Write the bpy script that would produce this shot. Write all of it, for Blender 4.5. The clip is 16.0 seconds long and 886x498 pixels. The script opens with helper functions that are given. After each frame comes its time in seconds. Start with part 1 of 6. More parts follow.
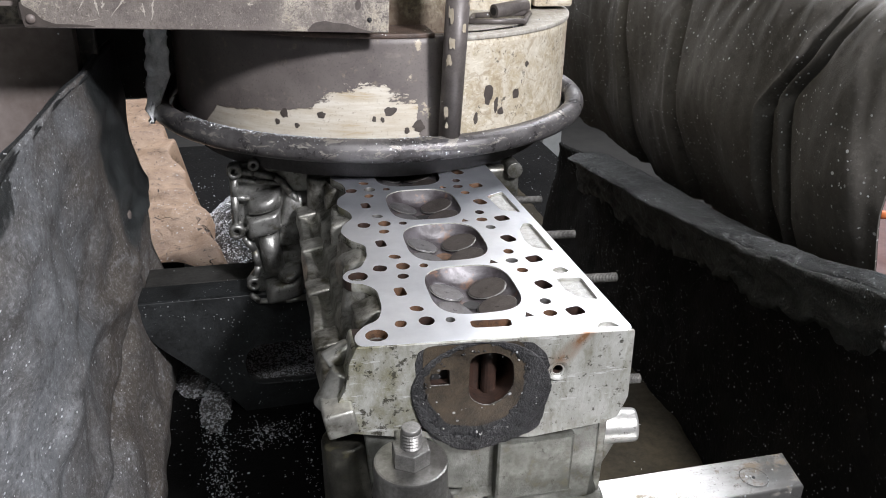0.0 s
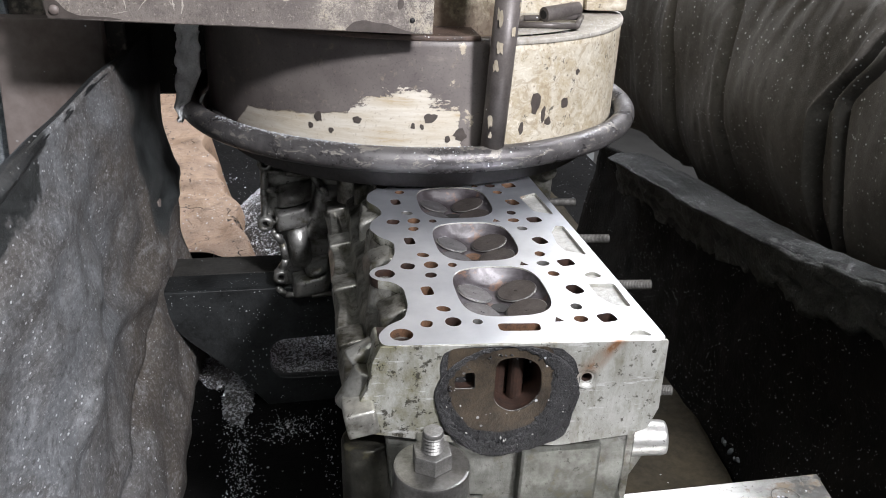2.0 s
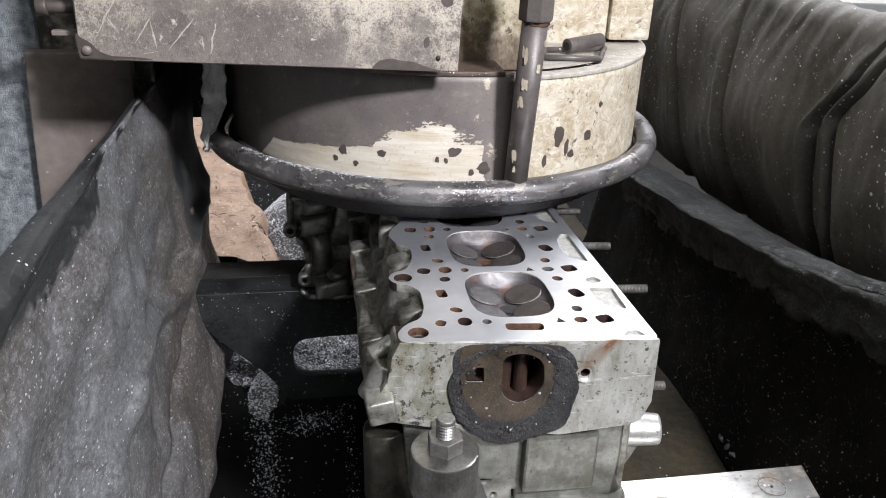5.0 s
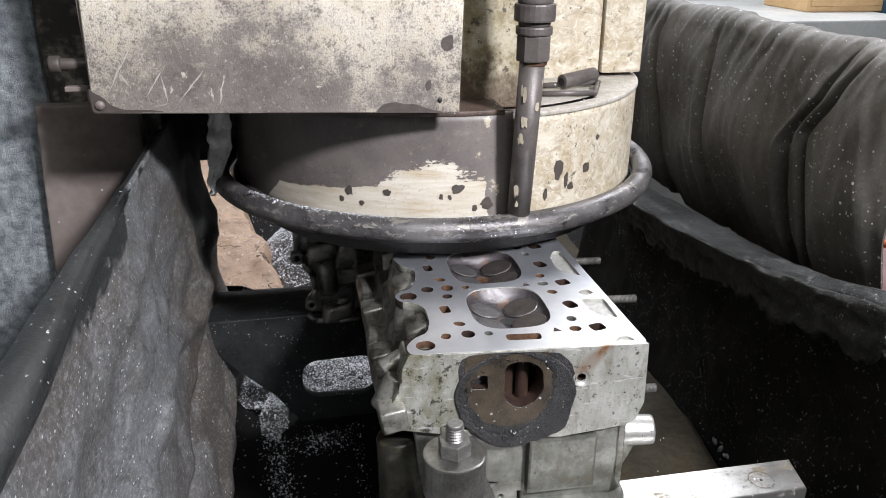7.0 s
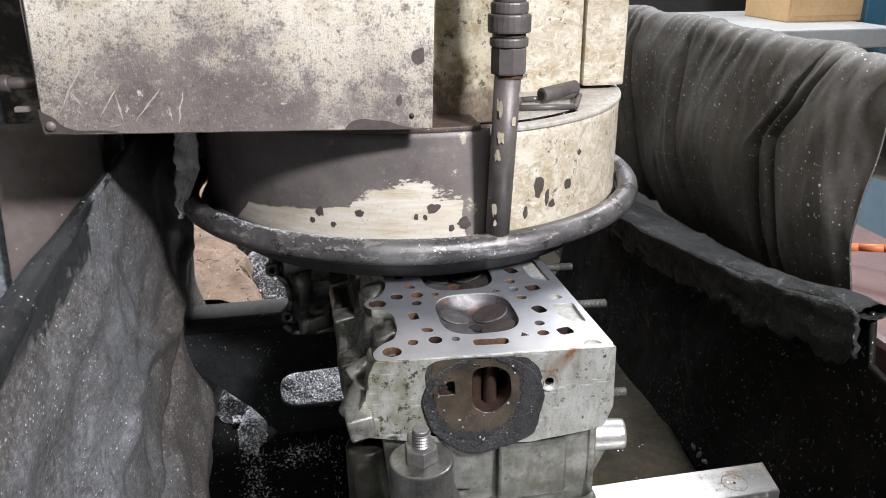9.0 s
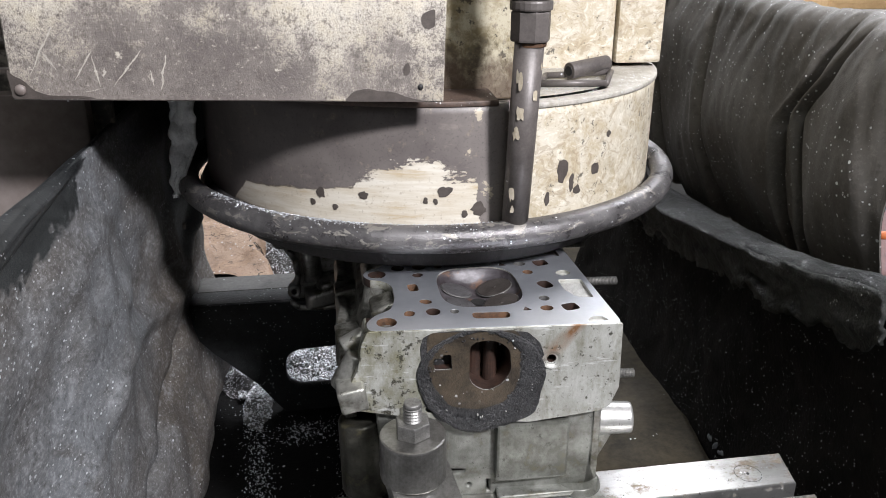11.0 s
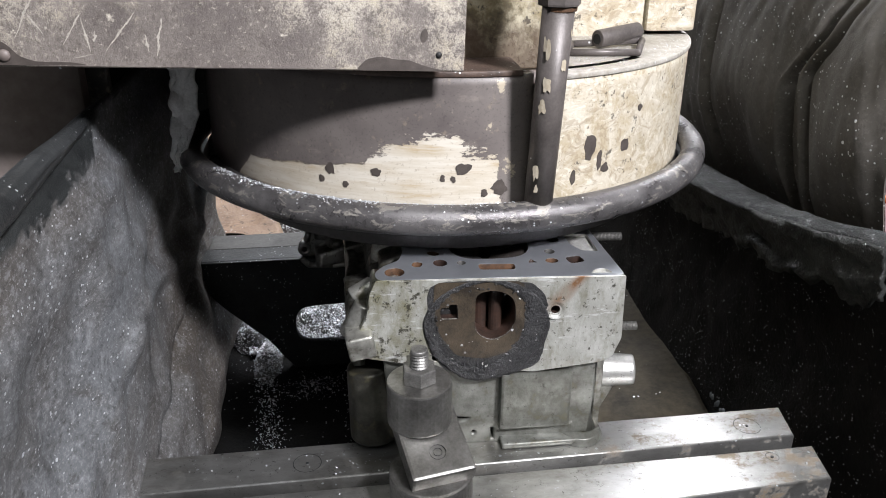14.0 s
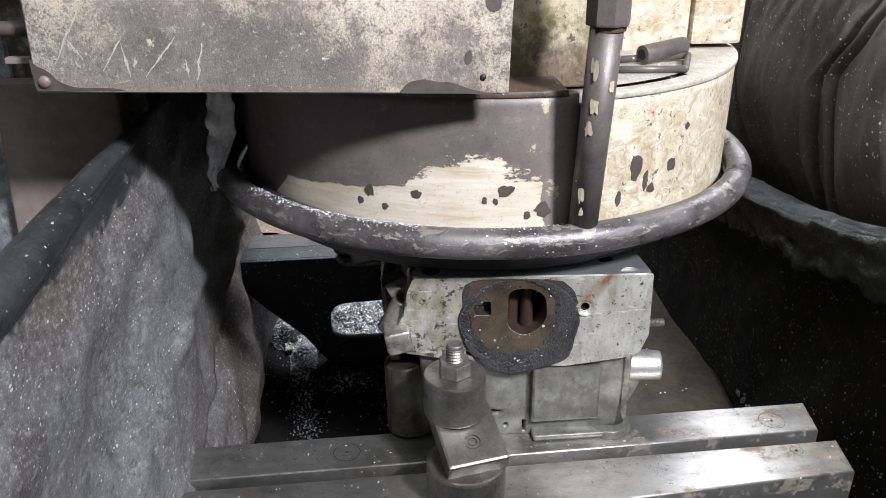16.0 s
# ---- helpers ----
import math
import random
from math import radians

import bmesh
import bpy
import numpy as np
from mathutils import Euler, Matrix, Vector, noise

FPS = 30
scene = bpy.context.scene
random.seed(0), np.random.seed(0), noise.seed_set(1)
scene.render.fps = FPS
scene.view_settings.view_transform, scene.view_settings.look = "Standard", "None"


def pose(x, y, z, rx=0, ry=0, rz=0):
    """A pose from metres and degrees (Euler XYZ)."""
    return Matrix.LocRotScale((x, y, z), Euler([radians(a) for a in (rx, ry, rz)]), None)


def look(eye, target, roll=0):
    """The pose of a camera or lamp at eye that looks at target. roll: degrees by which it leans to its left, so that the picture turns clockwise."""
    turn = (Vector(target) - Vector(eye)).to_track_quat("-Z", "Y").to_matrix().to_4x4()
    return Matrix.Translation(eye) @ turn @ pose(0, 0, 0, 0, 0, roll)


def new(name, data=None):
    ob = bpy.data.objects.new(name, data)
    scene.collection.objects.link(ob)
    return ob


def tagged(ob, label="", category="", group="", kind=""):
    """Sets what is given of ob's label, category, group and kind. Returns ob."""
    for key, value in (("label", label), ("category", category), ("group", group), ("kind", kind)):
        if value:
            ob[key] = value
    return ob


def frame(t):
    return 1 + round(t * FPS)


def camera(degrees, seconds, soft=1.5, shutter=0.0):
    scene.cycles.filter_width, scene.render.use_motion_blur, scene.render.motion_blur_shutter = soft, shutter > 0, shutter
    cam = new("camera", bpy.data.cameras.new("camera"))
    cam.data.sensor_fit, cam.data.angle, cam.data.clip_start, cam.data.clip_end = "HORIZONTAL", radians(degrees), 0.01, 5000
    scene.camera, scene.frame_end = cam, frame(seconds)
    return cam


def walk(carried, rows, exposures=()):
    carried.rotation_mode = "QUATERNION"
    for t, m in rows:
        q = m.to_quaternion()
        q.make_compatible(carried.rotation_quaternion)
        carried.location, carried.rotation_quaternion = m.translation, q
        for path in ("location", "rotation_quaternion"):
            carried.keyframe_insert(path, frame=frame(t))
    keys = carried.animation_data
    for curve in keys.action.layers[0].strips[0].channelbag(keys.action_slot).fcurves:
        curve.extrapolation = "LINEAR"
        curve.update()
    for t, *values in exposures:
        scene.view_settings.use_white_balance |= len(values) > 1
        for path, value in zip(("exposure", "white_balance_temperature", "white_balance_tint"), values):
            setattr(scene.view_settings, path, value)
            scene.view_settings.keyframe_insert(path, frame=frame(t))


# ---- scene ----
cam = camera(58.76, 16.0, soft=0.95)
walk(cam, [
    (0, pose(-0.1514, -0.4788, 0.2972, 65.34, -1.16, -12.23)),
    (0.5, pose(-0.1485, -0.4675, 0.2971, 65.45, -1.34, -11.55)),
    (1, pose(-0.1490, -0.4617, 0.2957, 65.45, -1.57, -10.65)),
    (1.5, pose(-0.1463, -0.4660, 0.2902, 65.30, -1.95, -9.98)),
    (2, pose(-0.1492, -0.4653, 0.2902, 65.26, -2.25, -9.43)),
    (2.5, pose(-0.1510, -0.4696, 0.2925, 65.37, -2.35, -9.03)),
    (3, pose(-0.1529, -0.4767, 0.2958, 65.34, -2.53, -8.85)),
    (3.5, pose(-0.1518, -0.4861, 0.2967, 65.25, -2.81, -8.72)),
    (4, pose(-0.1498, -0.4962, 0.3041, 65.12, -2.54, -8.57)),
    (6.5, pose(-0.1746, -0.5590, 0.3315, 67.01, -1.07, -9.11)),
    (7, pose(-0.1737, -0.5688, 0.3340, 67.43, -0.30, -9.65)),
    (7.5, pose(-0.1732, -0.5716, 0.3322, 67.48, 0.44, -10.11)),
    (8, pose(-0.1629, -0.5659, 0.3276, 67.84, 0.53, -10.98)),
    (8.5, pose(-0.1569, -0.5781, 0.3285, 68.58, 0.51, -10.87)),
    (11, pose(-0.1207, -0.5588, 0.2957, 67.99, -0.16, -7.78)),
    (11.5, pose(-0.1223, -0.5593, 0.2930, 67.58, -0.20, -8.19)),
    (12, pose(-0.1226, -0.5626, 0.2889, 67.40, -0.07, -8.04)),
    (12.5, pose(-0.1271, -0.5586, 0.2868, 66.68, -0.18, -7.54)),
    (13, pose(-0.1300, -0.5647, 0.2904, 66.46, -0.46, -7.46)),
    (13.5, pose(-0.1255, -0.5688, 0.2886, 66.19, -0.48, -7.13)),
    (14, pose(-0.1209, -0.5770, 0.2857, 65.90, -0.38, -6.92)),
    (14.5, pose(-0.1209, -0.5837, 0.2907, 65.91, -0.09, -6.49)),
    (15, pose(-0.1261, -0.5899, 0.2948, 65.87, -0.01, -6.13)),
    (15.5, pose(-0.1324, -0.5912, 0.2959, 65.78, 0.25, -5.53)),
    (16, pose(-0.1324, -0.6032, 0.2983, 65.82, 0.33, -5.27)),
], exposures=((0, -0.12), (2, -0.04), (4, 0.02), (8, -0.05), (11.5, -0.05), (14, 0.0), (16, 0.05)))

# ---- light ----
world = bpy.data.worlds.new("workshop_air")
scene.world = world
world.use_nodes = True
world.node_tree.nodes["Background"].inputs[0].default_value = (0.86, 0.93, 1.0, 1)
world.node_tree.nodes["Background"].inputs[1].default_value = 0.002
scene.view_settings.exposure = 0.0


def area_lamp(name, eye, target, sx, sy, watts, colour):
    data = bpy.data.lights.new(name, "AREA")
    data.shape, data.size, data.size_y, data.energy, data.color = "RECTANGLE", sx, sy, watts, colour
    ob = new(name, data)
    ob.matrix_world = look(eye, target)
    return ob


# Fill lamp out of view, added to lift the shaded front and left side.
area_lamp("unseen_fill_lamp", (0.05, -1.3, 2.1), (-0.2, 0.35, 0.0), 1.2, 0.2, 21, (0.97, 0.985, 1.0))
area_lamp("work_light", (0.60, -1.20, 1.16), (0.0, 0.25, 0.0), 0.2, 0.16, 67, (0.96, 0.945, 1.0))
# Unseen wide lamp behind the machine, added for back light and deck glare.
area_lamp("unseen_fill_lamp", (0.75, 2.2, 2.15), (0.0, 0.2, -0.1), 3.2, 0.6, 200, (0.93, 0.94, 1.0))


# ---- materials ----
class Nodes:
    """Short hand for building one node material."""

    def __init__(self, name):
        self.m = bpy.data.materials.new(name)
        self.m.use_nodes = True
        self.t = self.m.node_tree
        self.b = self.t.nodes["Principled BSDF"]
        self.co = self.t.nodes.new("ShaderNodeTexCoord").outputs["Object"]

    def put(self, sock, v):
        if isinstance(v, bpy.types.NodeSocket):
            self.t.links.new(v, sock)
        elif isinstance(v, (tuple, list)) and len(v) == 3 and sock.type == "RGBA":
            sock.default_value = (*v, 1)
        else:
            sock.default_value = v

    def scaled(self, sx, sy, sz):
        n = self.t.nodes.new("ShaderNodeMapping")
        self.put(n.inputs[0], self.co)
        n.inputs["Scale"].default_value = (sx, sy, sz)
        return n.outputs[0]

    def noise(self, scale, detail=6.0, rough=0.6, vec=None, warp=0.0):
        n = self.t.nodes.new("ShaderNodeTexNoise")
        self.put(n.inputs["Vector"], vec or self.co)
        n.inputs["Scale"].default_value, n.inputs["Detail"].default_value = scale, detail
        n.inputs["Roughness"].default_value, n.inputs["Distortion"].default_value = rough, warp
        return n.outputs["Fac"]

    def math(self, op, a, b=0.0, clamp=False):
        n = self.t.nodes.new("ShaderNodeMath")
        n.operation, n.use_clamp = op, clamp
        self.put(n.inputs[0], a)
        self.put(n.inputs[1], b)
        return n.outputs[0]

    def step(self, v, lo, hi):
        n = self.t.nodes.new("ShaderNodeMapRange")
        self.put(n.inputs[0], v)
        n.inputs[1].default_value, n.inputs[2].default_value = lo, hi
        return n.outputs[0]

    def mix(self, f, a, b):
        n = self.t.nodes.new("ShaderNodeMix")
        n.data_type = "RGBA"
        self.put(n.inputs[0], f)
        self.put(n.inputs[6], a)
        self.put(n.inputs[7], b)
        return n.outputs[2]

    def mixf(self, f, a, b):
        n = self.t.nodes.new("ShaderNodeMix")
        self.put(n.inputs[0], f)
        self.put(n.inputs[2], a)
        self.put(n.inputs[3], b)
        return n.outputs[0]

    def axis(self, k):
        n = self.t.nodes.new("ShaderNodeSeparateXYZ")
        self.put(n.inputs[0], self.co)
        return n.outputs[k]

    def speckle(self, scale, radius, keep):
        """Small bright flecks: 1 inside a fleck."""
        n = self.t.nodes.new("ShaderNodeTexVoronoi")
        self.put(n.inputs["Vector"], self.co)
        n.inputs["Scale"].default_value = scale
        s = self.t.nodes.new("ShaderNodeSeparateColor")
        self.put(s.inputs[0], n.outputs["Color"])
        size = self.math("MULTIPLY", self.math("ADD", self.math("POWER", s.outputs[1], 2.0), 0.35), radius * 1.25)
        near = self.math("LESS_THAN", n.outputs["Distance"], size)
        return self.math("MULTIPLY", near, self.math("LESS_THAN", s.outputs[0], keep))

    def bump(self, height, strength=0.4, dist=0.001):
        n = self.t.nodes.new("ShaderNodeBump")
        self.put(n.inputs["Height"], height)
        n.inputs["Strength"].default_value, n.inputs["Distance"].default_value = strength, dist
        self.put(self.b.inputs["Normal"], n.outputs[0])

    def out(self, colour, rough, metal=0.0, spec=None):
        self.put(self.b.inputs["Base Color"], colour)
        self.put(self.b.inputs["Roughness"], rough)
        self.put(self.b.inputs["Metallic"], metal)
        if spec is not None:
            self.put(self.b.inputs["Specular IOR Level"], spec)
        return self.m


def make_ground_alu():
    n = Nodes("ground_aluminium")
    fine = n.noise(40, 4, 0.6, n.scaled(1.0, 30.0, 1.0))
    big = n.noise(22, 5, 0.6)
    c = n.mix(n.step(big, 0.35, 0.7), (0.76, 0.79, 0.84), (0.60, 0.63, 0.68))
    n.bump(fine, 0.12, 0.0004)
    return n.out(c, n.mixf(fine, 0.3, 0.46), 0.9)


def make_cast_alu(name="cast_aluminium", light=(0.50, 0.50, 0.47), dark=(0.17, 0.165, 0.14), metal=0.55, at=0.5):
    n = Nodes(name)
    big, mid, fine = n.noise(14, 6, 0.65), n.noise(60, 6, 0.65), n.noise(420, 3, 0.6)
    c = n.mix(n.step(n.math("ADD", n.math("MULTIPLY", big, 0.6), n.math("MULTIPLY", mid, 0.4)), at - 0.09, at + 0.12), light, dark)
    c = n.mix(n.math("MULTIPLY", n.step(mid, 0.56, 0.68), 0.7), c, (0.10, 0.092, 0.055))
    c = n.mix(n.math("MULTIPLY", n.step(n.noise(130, 6, 0.8), 0.60, 0.65), 0.8), c, (0.03, 0.028, 0.022))
    n.bump(n.math("ADD", fine, n.math("MULTIPLY", mid, 1.5)), 0.28, 0.0009)
    return n.out(c, n.mixf(mid, 0.24, 0.55), metal)


def make_plain(name, a, b, scale, rough, metal=0.0, bump=0.3, dist=0.001, fleck=0.0, fleck_scale=260, spec=None):
    n = Nodes(name)
    big, fine = n.noise(scale, 6, 0.65), n.noise(scale * 9, 5, 0.65)
    c = n.mix(n.step(n.math("ADD", n.math("MULTIPLY", big, 0.65), n.math("MULTIPLY", fine, 0.35)), 0.36, 0.64), a, b)
    m, r = metal, n.mixf(fine, rough - 0.08, rough + 0.12)
    if fleck > 0:
        f = n.math("MAXIMUM", n.speckle(fleck_scale, 0.26, fleck), n.speckle(fleck_scale * 0.45, 0.17, fleck * 1.3))
        f = n.math("MULTIPLY", f, n.step(n.noise(13, 5, 0.65, None, 0.5), 0.42, 0.56))
        c, m, r = n.mix(f, c, (0.75, 0.78, 0.8)), n.mixf(f, metal, 0.7), n.mixf(f, r, 0.35)
    n.bump(n.math("ADD", big, n.math("MULTIPLY", fine, 0.6)), bump, dist)
    return n.out(c, r, m, spec)


def make_housing():
    """Cream paint under grey over-paint, which has flaked off above the lower edge, higher towards the pipe."""
    n = Nodes("flaked_grey_over_cream")
    rag = n.noise(38, 8, 0.72, n.scaled(1, 1, 1.5))
    scrape = n.noise(60, 7, 0.75, n.scaled(0.5, 0.5, 2.6))
    fine = n.noise(150, 5, 0.65)
    x, z = n.axis(0), n.axis(2)
    line = n.mixf(n.step(x, -0.205, -0.092), 0.068, 0.0805)
    line = n.mixf(n.step(x, -0.0925, -0.0895), line, 0.090)
    line = n.mixf(n.step(x, -0.088, -0.042), line, 0.108)
    line = n.mixf(n.step(x, -0.03, 0.017), line, 0.088)
    line = n.mixf(n.step(x, 0.017, 0.023), line, 0.040)
    line = n.mixf(n.step(x, -0.195, -0.213), line, 0.040)
    lively = n.mixf(n.step(x, -0.10, -0.06), 0.010, 0.074)
    d = n.math("ADD", n.math("SUBTRACT", z, line), n.math("MULTIPLY", n.math("SUBTRACT", rag, 0.5), lively))
    d = n.math("ADD", d, n.math("MULTIPLY", n.math("SUBTRACT", scrape, 0.5), n.math("MULTIPLY", lively, 0.9)))
    grey = n.step(d, -0.0006, 0.0006)
    cream = n.mix(n.step(n.noise(45, 6, 0.7, n.scaled(0.25, 0.25, 2.6)), 0.40, 0.7), (0.62, 0.585, 0.51), (0.45, 0.385, 0.28))
    over = n.mix(n.step(n.noise(11, 6, 0.6), 0.35, 0.65), (0.105, 0.09, 0.086), (0.185, 0.165, 0.152))
    over = n.mix(n.math("MULTIPLY", n.step(n.noise(70, 6, 0.7), 0.6, 0.68), 0.5), over, (0.30, 0.25, 0.185))
    over = n.mix(n.math("MULTIPLY", n.step(n.noise(420, 5, 0.75), 0.55, 0.64), 0.5), over, (0.06, 0.052, 0.05))
    over = n.mix(n.math("MULTIPLY", n.step(n.noise(26, 7, 0.75, n.scaled(1, 1, 3)), 0.57, 0.68), 0.5), over, (0.27, 0.235, 0.205))
    chip = n.math("MULTIPLY", n.step(n.noise(44, 7, 0.72), 0.60, 0.615), n.step(x, -0.03, 0.0))
    over = n.mix(n.math("MULTIPLY", chip, 0.85), over, (0.47, 0.41, 0.31))
    cream = n.mix(n.math("MULTIPLY", n.step(n.noise(300, 5, 0.75), 0.58, 0.66), 0.5), cream, (0.25, 0.2, 0.14))
    cream = n.mix(n.math("MULTIPLY", n.step(n.noise(38, 7, 0.75, n.scaled(0.3, 0.3, 3.0)), 0.54, 0.64), 0.6), cream, (0.40, 0.29, 0.15))
    lip = n.math("MULTIPLY", n.step(n.math("ABSOLUTE", d), 0.0012, 0.0003), 0.45)
    c = n.mix(lip, n.mix(grey, cream, over), (0.12, 0.09, 0.06))
    n.bump(n.math("ADD", n.math("MULTIPLY", grey, 1.2), n.math("MULTIPLY", fine, 0.35)), 0.5, 0.0007)
    return n.out(c, n.mixf(fine, 0.4, 0.6))


def make_cream(name, cover, scale=34.0, cream=(0.66, 0.61, 0.50), stain=(0.34, 0.28, 0.19), dirt=(0.15, 0.13, 0.11), foot=None):
    """Old cream machine paint: ochre stains and grey-brown grime; cover: how much grime."""
    n = Nodes(name)
    a, b, fine = n.noise(scale, 7, 0.7), n.noise(9, 5, 0.6), n.noise(170, 5, 0.65)
    mottled = n.mix(n.step(a, 0.43, 0.60), cream, stain)
    mottled = n.mix(n.math("MULTIPLY", n.step(n.noise(110, 6, 0.75), 0.57, 0.62), 0.75), mottled, (0.22, 0.185, 0.14))
    g = n.math("ADD", n.math("MULTIPLY", a, 0.45), n.math("MULTIPLY", b, 0.55))
    c = n.mix(n.step(g, cover, cover + 0.09), mottled, dirt)
    c = n.mix(n.math("MULTIPLY", n.step(n.noise(95, 6, 0.75), 0.59, 0.62), 0.85), c, (0.04, 0.033, 0.024))
    if foot:
        rust = n.step(n.math("ADD", n.axis(2), n.math("MULTIPLY", n.math("SUBTRACT", n.noise(34, 7, 0.7, n.scaled(1, 1, 0.5)), 0.5), 0.09)), foot + 0.012, foot - 0.008)
        c = n.mix(n.math("MULTIPLY", rust, 0.85), c, (0.085, 0.055, 0.035))
    n.bump(n.math("ADD", n.math("MULTIPLY", n.step(a, 0.45, 0.55), 1.0), n.math("MULTIPLY", fine, 0.5)), 0.5, 0.0007)
    return n.out(c, n.mixf(fine, 0.42, 0.66))


def make_brushed_cream():
    """Thick hand-brushed cream paint, rubbed to khaki in smears, with small dark chips."""
    n = Nodes("brushed_cream_paint")
    warp = n.noise(30, 6, 0.7, n.scaled(1, 1, 0.8), 1.2)
    smear = n.noise(85, 7, 0.72, n.scaled(0.7, 0.7, 1.0), 1.6)
    fine, big = n.noise(210, 5, 0.7), n.noise(13, 5, 0.6)
    c = n.mix(n.step(warp, 0.40, 0.58), (0.55, 0.51, 0.42), (0.42, 0.36, 0.255))
    c = n.mix(n.math("MULTIPLY", n.step(smear, 0.53, 0.575), 0.45), c, (0.25, 0.19, 0.12))
    c = n.mix(n.math("MULTIPLY", n.step(smear, 0.44, 0.40), 0.6), c, (0.68, 0.645, 0.555))
    c = n.mix(n.math("MULTIPLY", n.step(big, 0.52, 0.66), 0.5), c, (0.27, 0.225, 0.14))
    chip = n.step(n.math("ADD", n.math("MULTIPLY", fine, 0.4), n.math("MULTIPLY", n.noise(58, 7, 0.75), 0.6)), 0.582, 0.594)
    c = n.mix(n.math("MULTIPLY", chip, 0.85), c, (0.085, 0.075, 0.06))
    c = n.mix(n.math("MULTIPLY", n.step(n.noise(320, 5, 0.75), 0.60, 0.65), 0.5), c, (0.15, 0.125, 0.085))
    n.bump(n.math("SUBTRACT", n.math("ADD", n.math("MULTIPLY", smear, 2.0), n.math("MULTIPLY", fine, 0.5)), chip), 0.55, 0.0010)
    return n.out(c, n.mixf(smear, 0.36, 0.6))


def make_cover_plate():
    """Grey-brown grime over sandy cream, more cream towards the sides and the top."""
    n = Nodes("grimy_cover_paint")
    x, z = n.axis(0), n.axis(2)
    a, b, fine, grit = n.noise(48, 8, 0.72), n.noise(10, 5, 0.6), n.noise(190, 5, 0.65), n.noise(430, 6, 0.8)
    lean = n.math("ADD", n.step(x, -0.21, -0.03), n.math("MULTIPLY", n.step(x, -0.27, -0.345), 0.75))
    k = n.math("ADD", n.math("ADD", n.math("MULTIPLY", a, 0.44), n.math("MULTIPLY", b, 0.34)), n.math("MULTIPLY", lean, 0.12))
    k = n.math("ADD", k, n.math("MULTIPLY", n.step(z, 0.175, 0.285), 0.20))
    k = n.math("ADD", k, n.math("MULTIPLY", n.math("SUBTRACT", grit, 0.5), 0.55))
    grime = n.mix(n.step(n.noise(16, 6, 0.6), 0.35, 0.65), (0.115, 0.098, 0.09), (0.205, 0.18, 0.16))
    cream = n.mix(n.step(a, 0.4, 0.65), (0.66, 0.615, 0.525), (0.44, 0.39, 0.30))
    c = n.mix(n.step(k, 0.49, 0.60), grime, cream)
    c = n.mix(n.math("MULTIPLY", n.step(n.noise(120, 4, 0.7), 0.6, 0.66), 0.75), c, (0.12, 0.1, 0.085))
    c = n.mix(n.math("MULTIPLY", n.step(grit, 0.55, 0.63), 0.85), c, (0.075, 0.065, 0.055))
    c = n.mix(n.math("MULTIPLY", n.step(n.noise(170, 6, 0.8), 0.56, 0.62), 0.7), c, (0.09, 0.076, 0.064))
    c = n.mix(n.math("MULTIPLY", n.step(n.noise(240, 6, 0.8), 0.42, 0.37), 0.5), c, (0.50, 0.455, 0.385))
    c = n.mix(n.math("MULTIPLY", n.step(n.noise(75, 8, 0.8), 0.56, 0.61), 0.7), c, (0.10, 0.085, 0.075))
    c = n.mix(n.math("MULTIPLY", n.step(n.noise(21, 7, 0.75, n.scaled(1, 1, 1.3)), 0.63, 0.66), 0.7), c, (0.60, 0.55, 0.46))
    n.bump(n.math("ADD", a, n.math("ADD", n.math("MULTIPLY", fine, 0.5), grit)), 0.6, 0.0012)
    return n.out(c, n.mixf(fine, 0.5, 0.75))


def make_ring():
    """Greasy pipe steel with worn pale paint left in streaks and a little swarf."""
    n = Nodes("greasy_pipe_steel")
    a, b, fine = n.noise(30, 6, 0.65), n.noise(62, 7, 0.72, n.scaled(0.8, 0.8, 2.2), 0.6), n.noise(330, 5, 0.7)
    c = n.mix(n.step(a, 0.36, 0.64), (0.075, 0.071, 0.072), (0.165, 0.158, 0.157))
    worn = n.math("MULTIPLY", n.step(b, 0.565, 0.585), n.step(n.axis(2), 0.036, 0.042))
    c = n.mix(n.math("MULTIPLY", worn, 0.75), c, (0.33, 0.31, 0.275))
    c = n.mix(n.math("MULTIPLY", n.step(fine, 0.58, 0.64), 0.5), c, (0.035, 0.033, 0.033))
    f = n.math("MULTIPLY", n.speckle(420, 0.28, 0.10), n.step(n.noise(13, 5, 0.65), 0.42, 0.56))
    c = n.mix(f, c, (0.75, 0.78, 0.8))
    n.bump(n.math("ADD", n.math("MULTIPLY", b, 1.6), fine), 0.4, 0.0011)
    return n.out(c, n.mixf(n.math("MAXIMUM", worn, n.step(a, 0.4, 0.7)), 0.26, 0.5), 0.5)


def make_chamber():
    """Wiped combustion chamber: bare shiny aluminium where cleaned, brown-black soot where not."""
    n = Nodes("wiped_chamber")
    a, b = n.noise(34, 6, 0.65, None, 0.8), n.noise(150, 5, 0.7)
    c = n.mix(n.step(a, 0.36, 0.60), (0.105, 0.097, 0.104), (0.030, 0.024, 0.026))
    c = n.mix(n.math("MULTIPLY", n.step(n.noise(55, 6, 0.7), 0.58, 0.66), 0.6), c, (0.19, 0.10, 0.055))
    c = n.mix(n.math("MULTIPLY", n.step(b, 0.56, 0.66), 0.5), c, (0.03, 0.025, 0.025))
    n.bump(n.math("ADD", n.math("MULTIPLY", a, 2.0), b), 0.22, 0.0010)
    return n.out(c, n.mixf(n.step(a, 0.4, 0.65), 0.36, 0.50), 0.14)


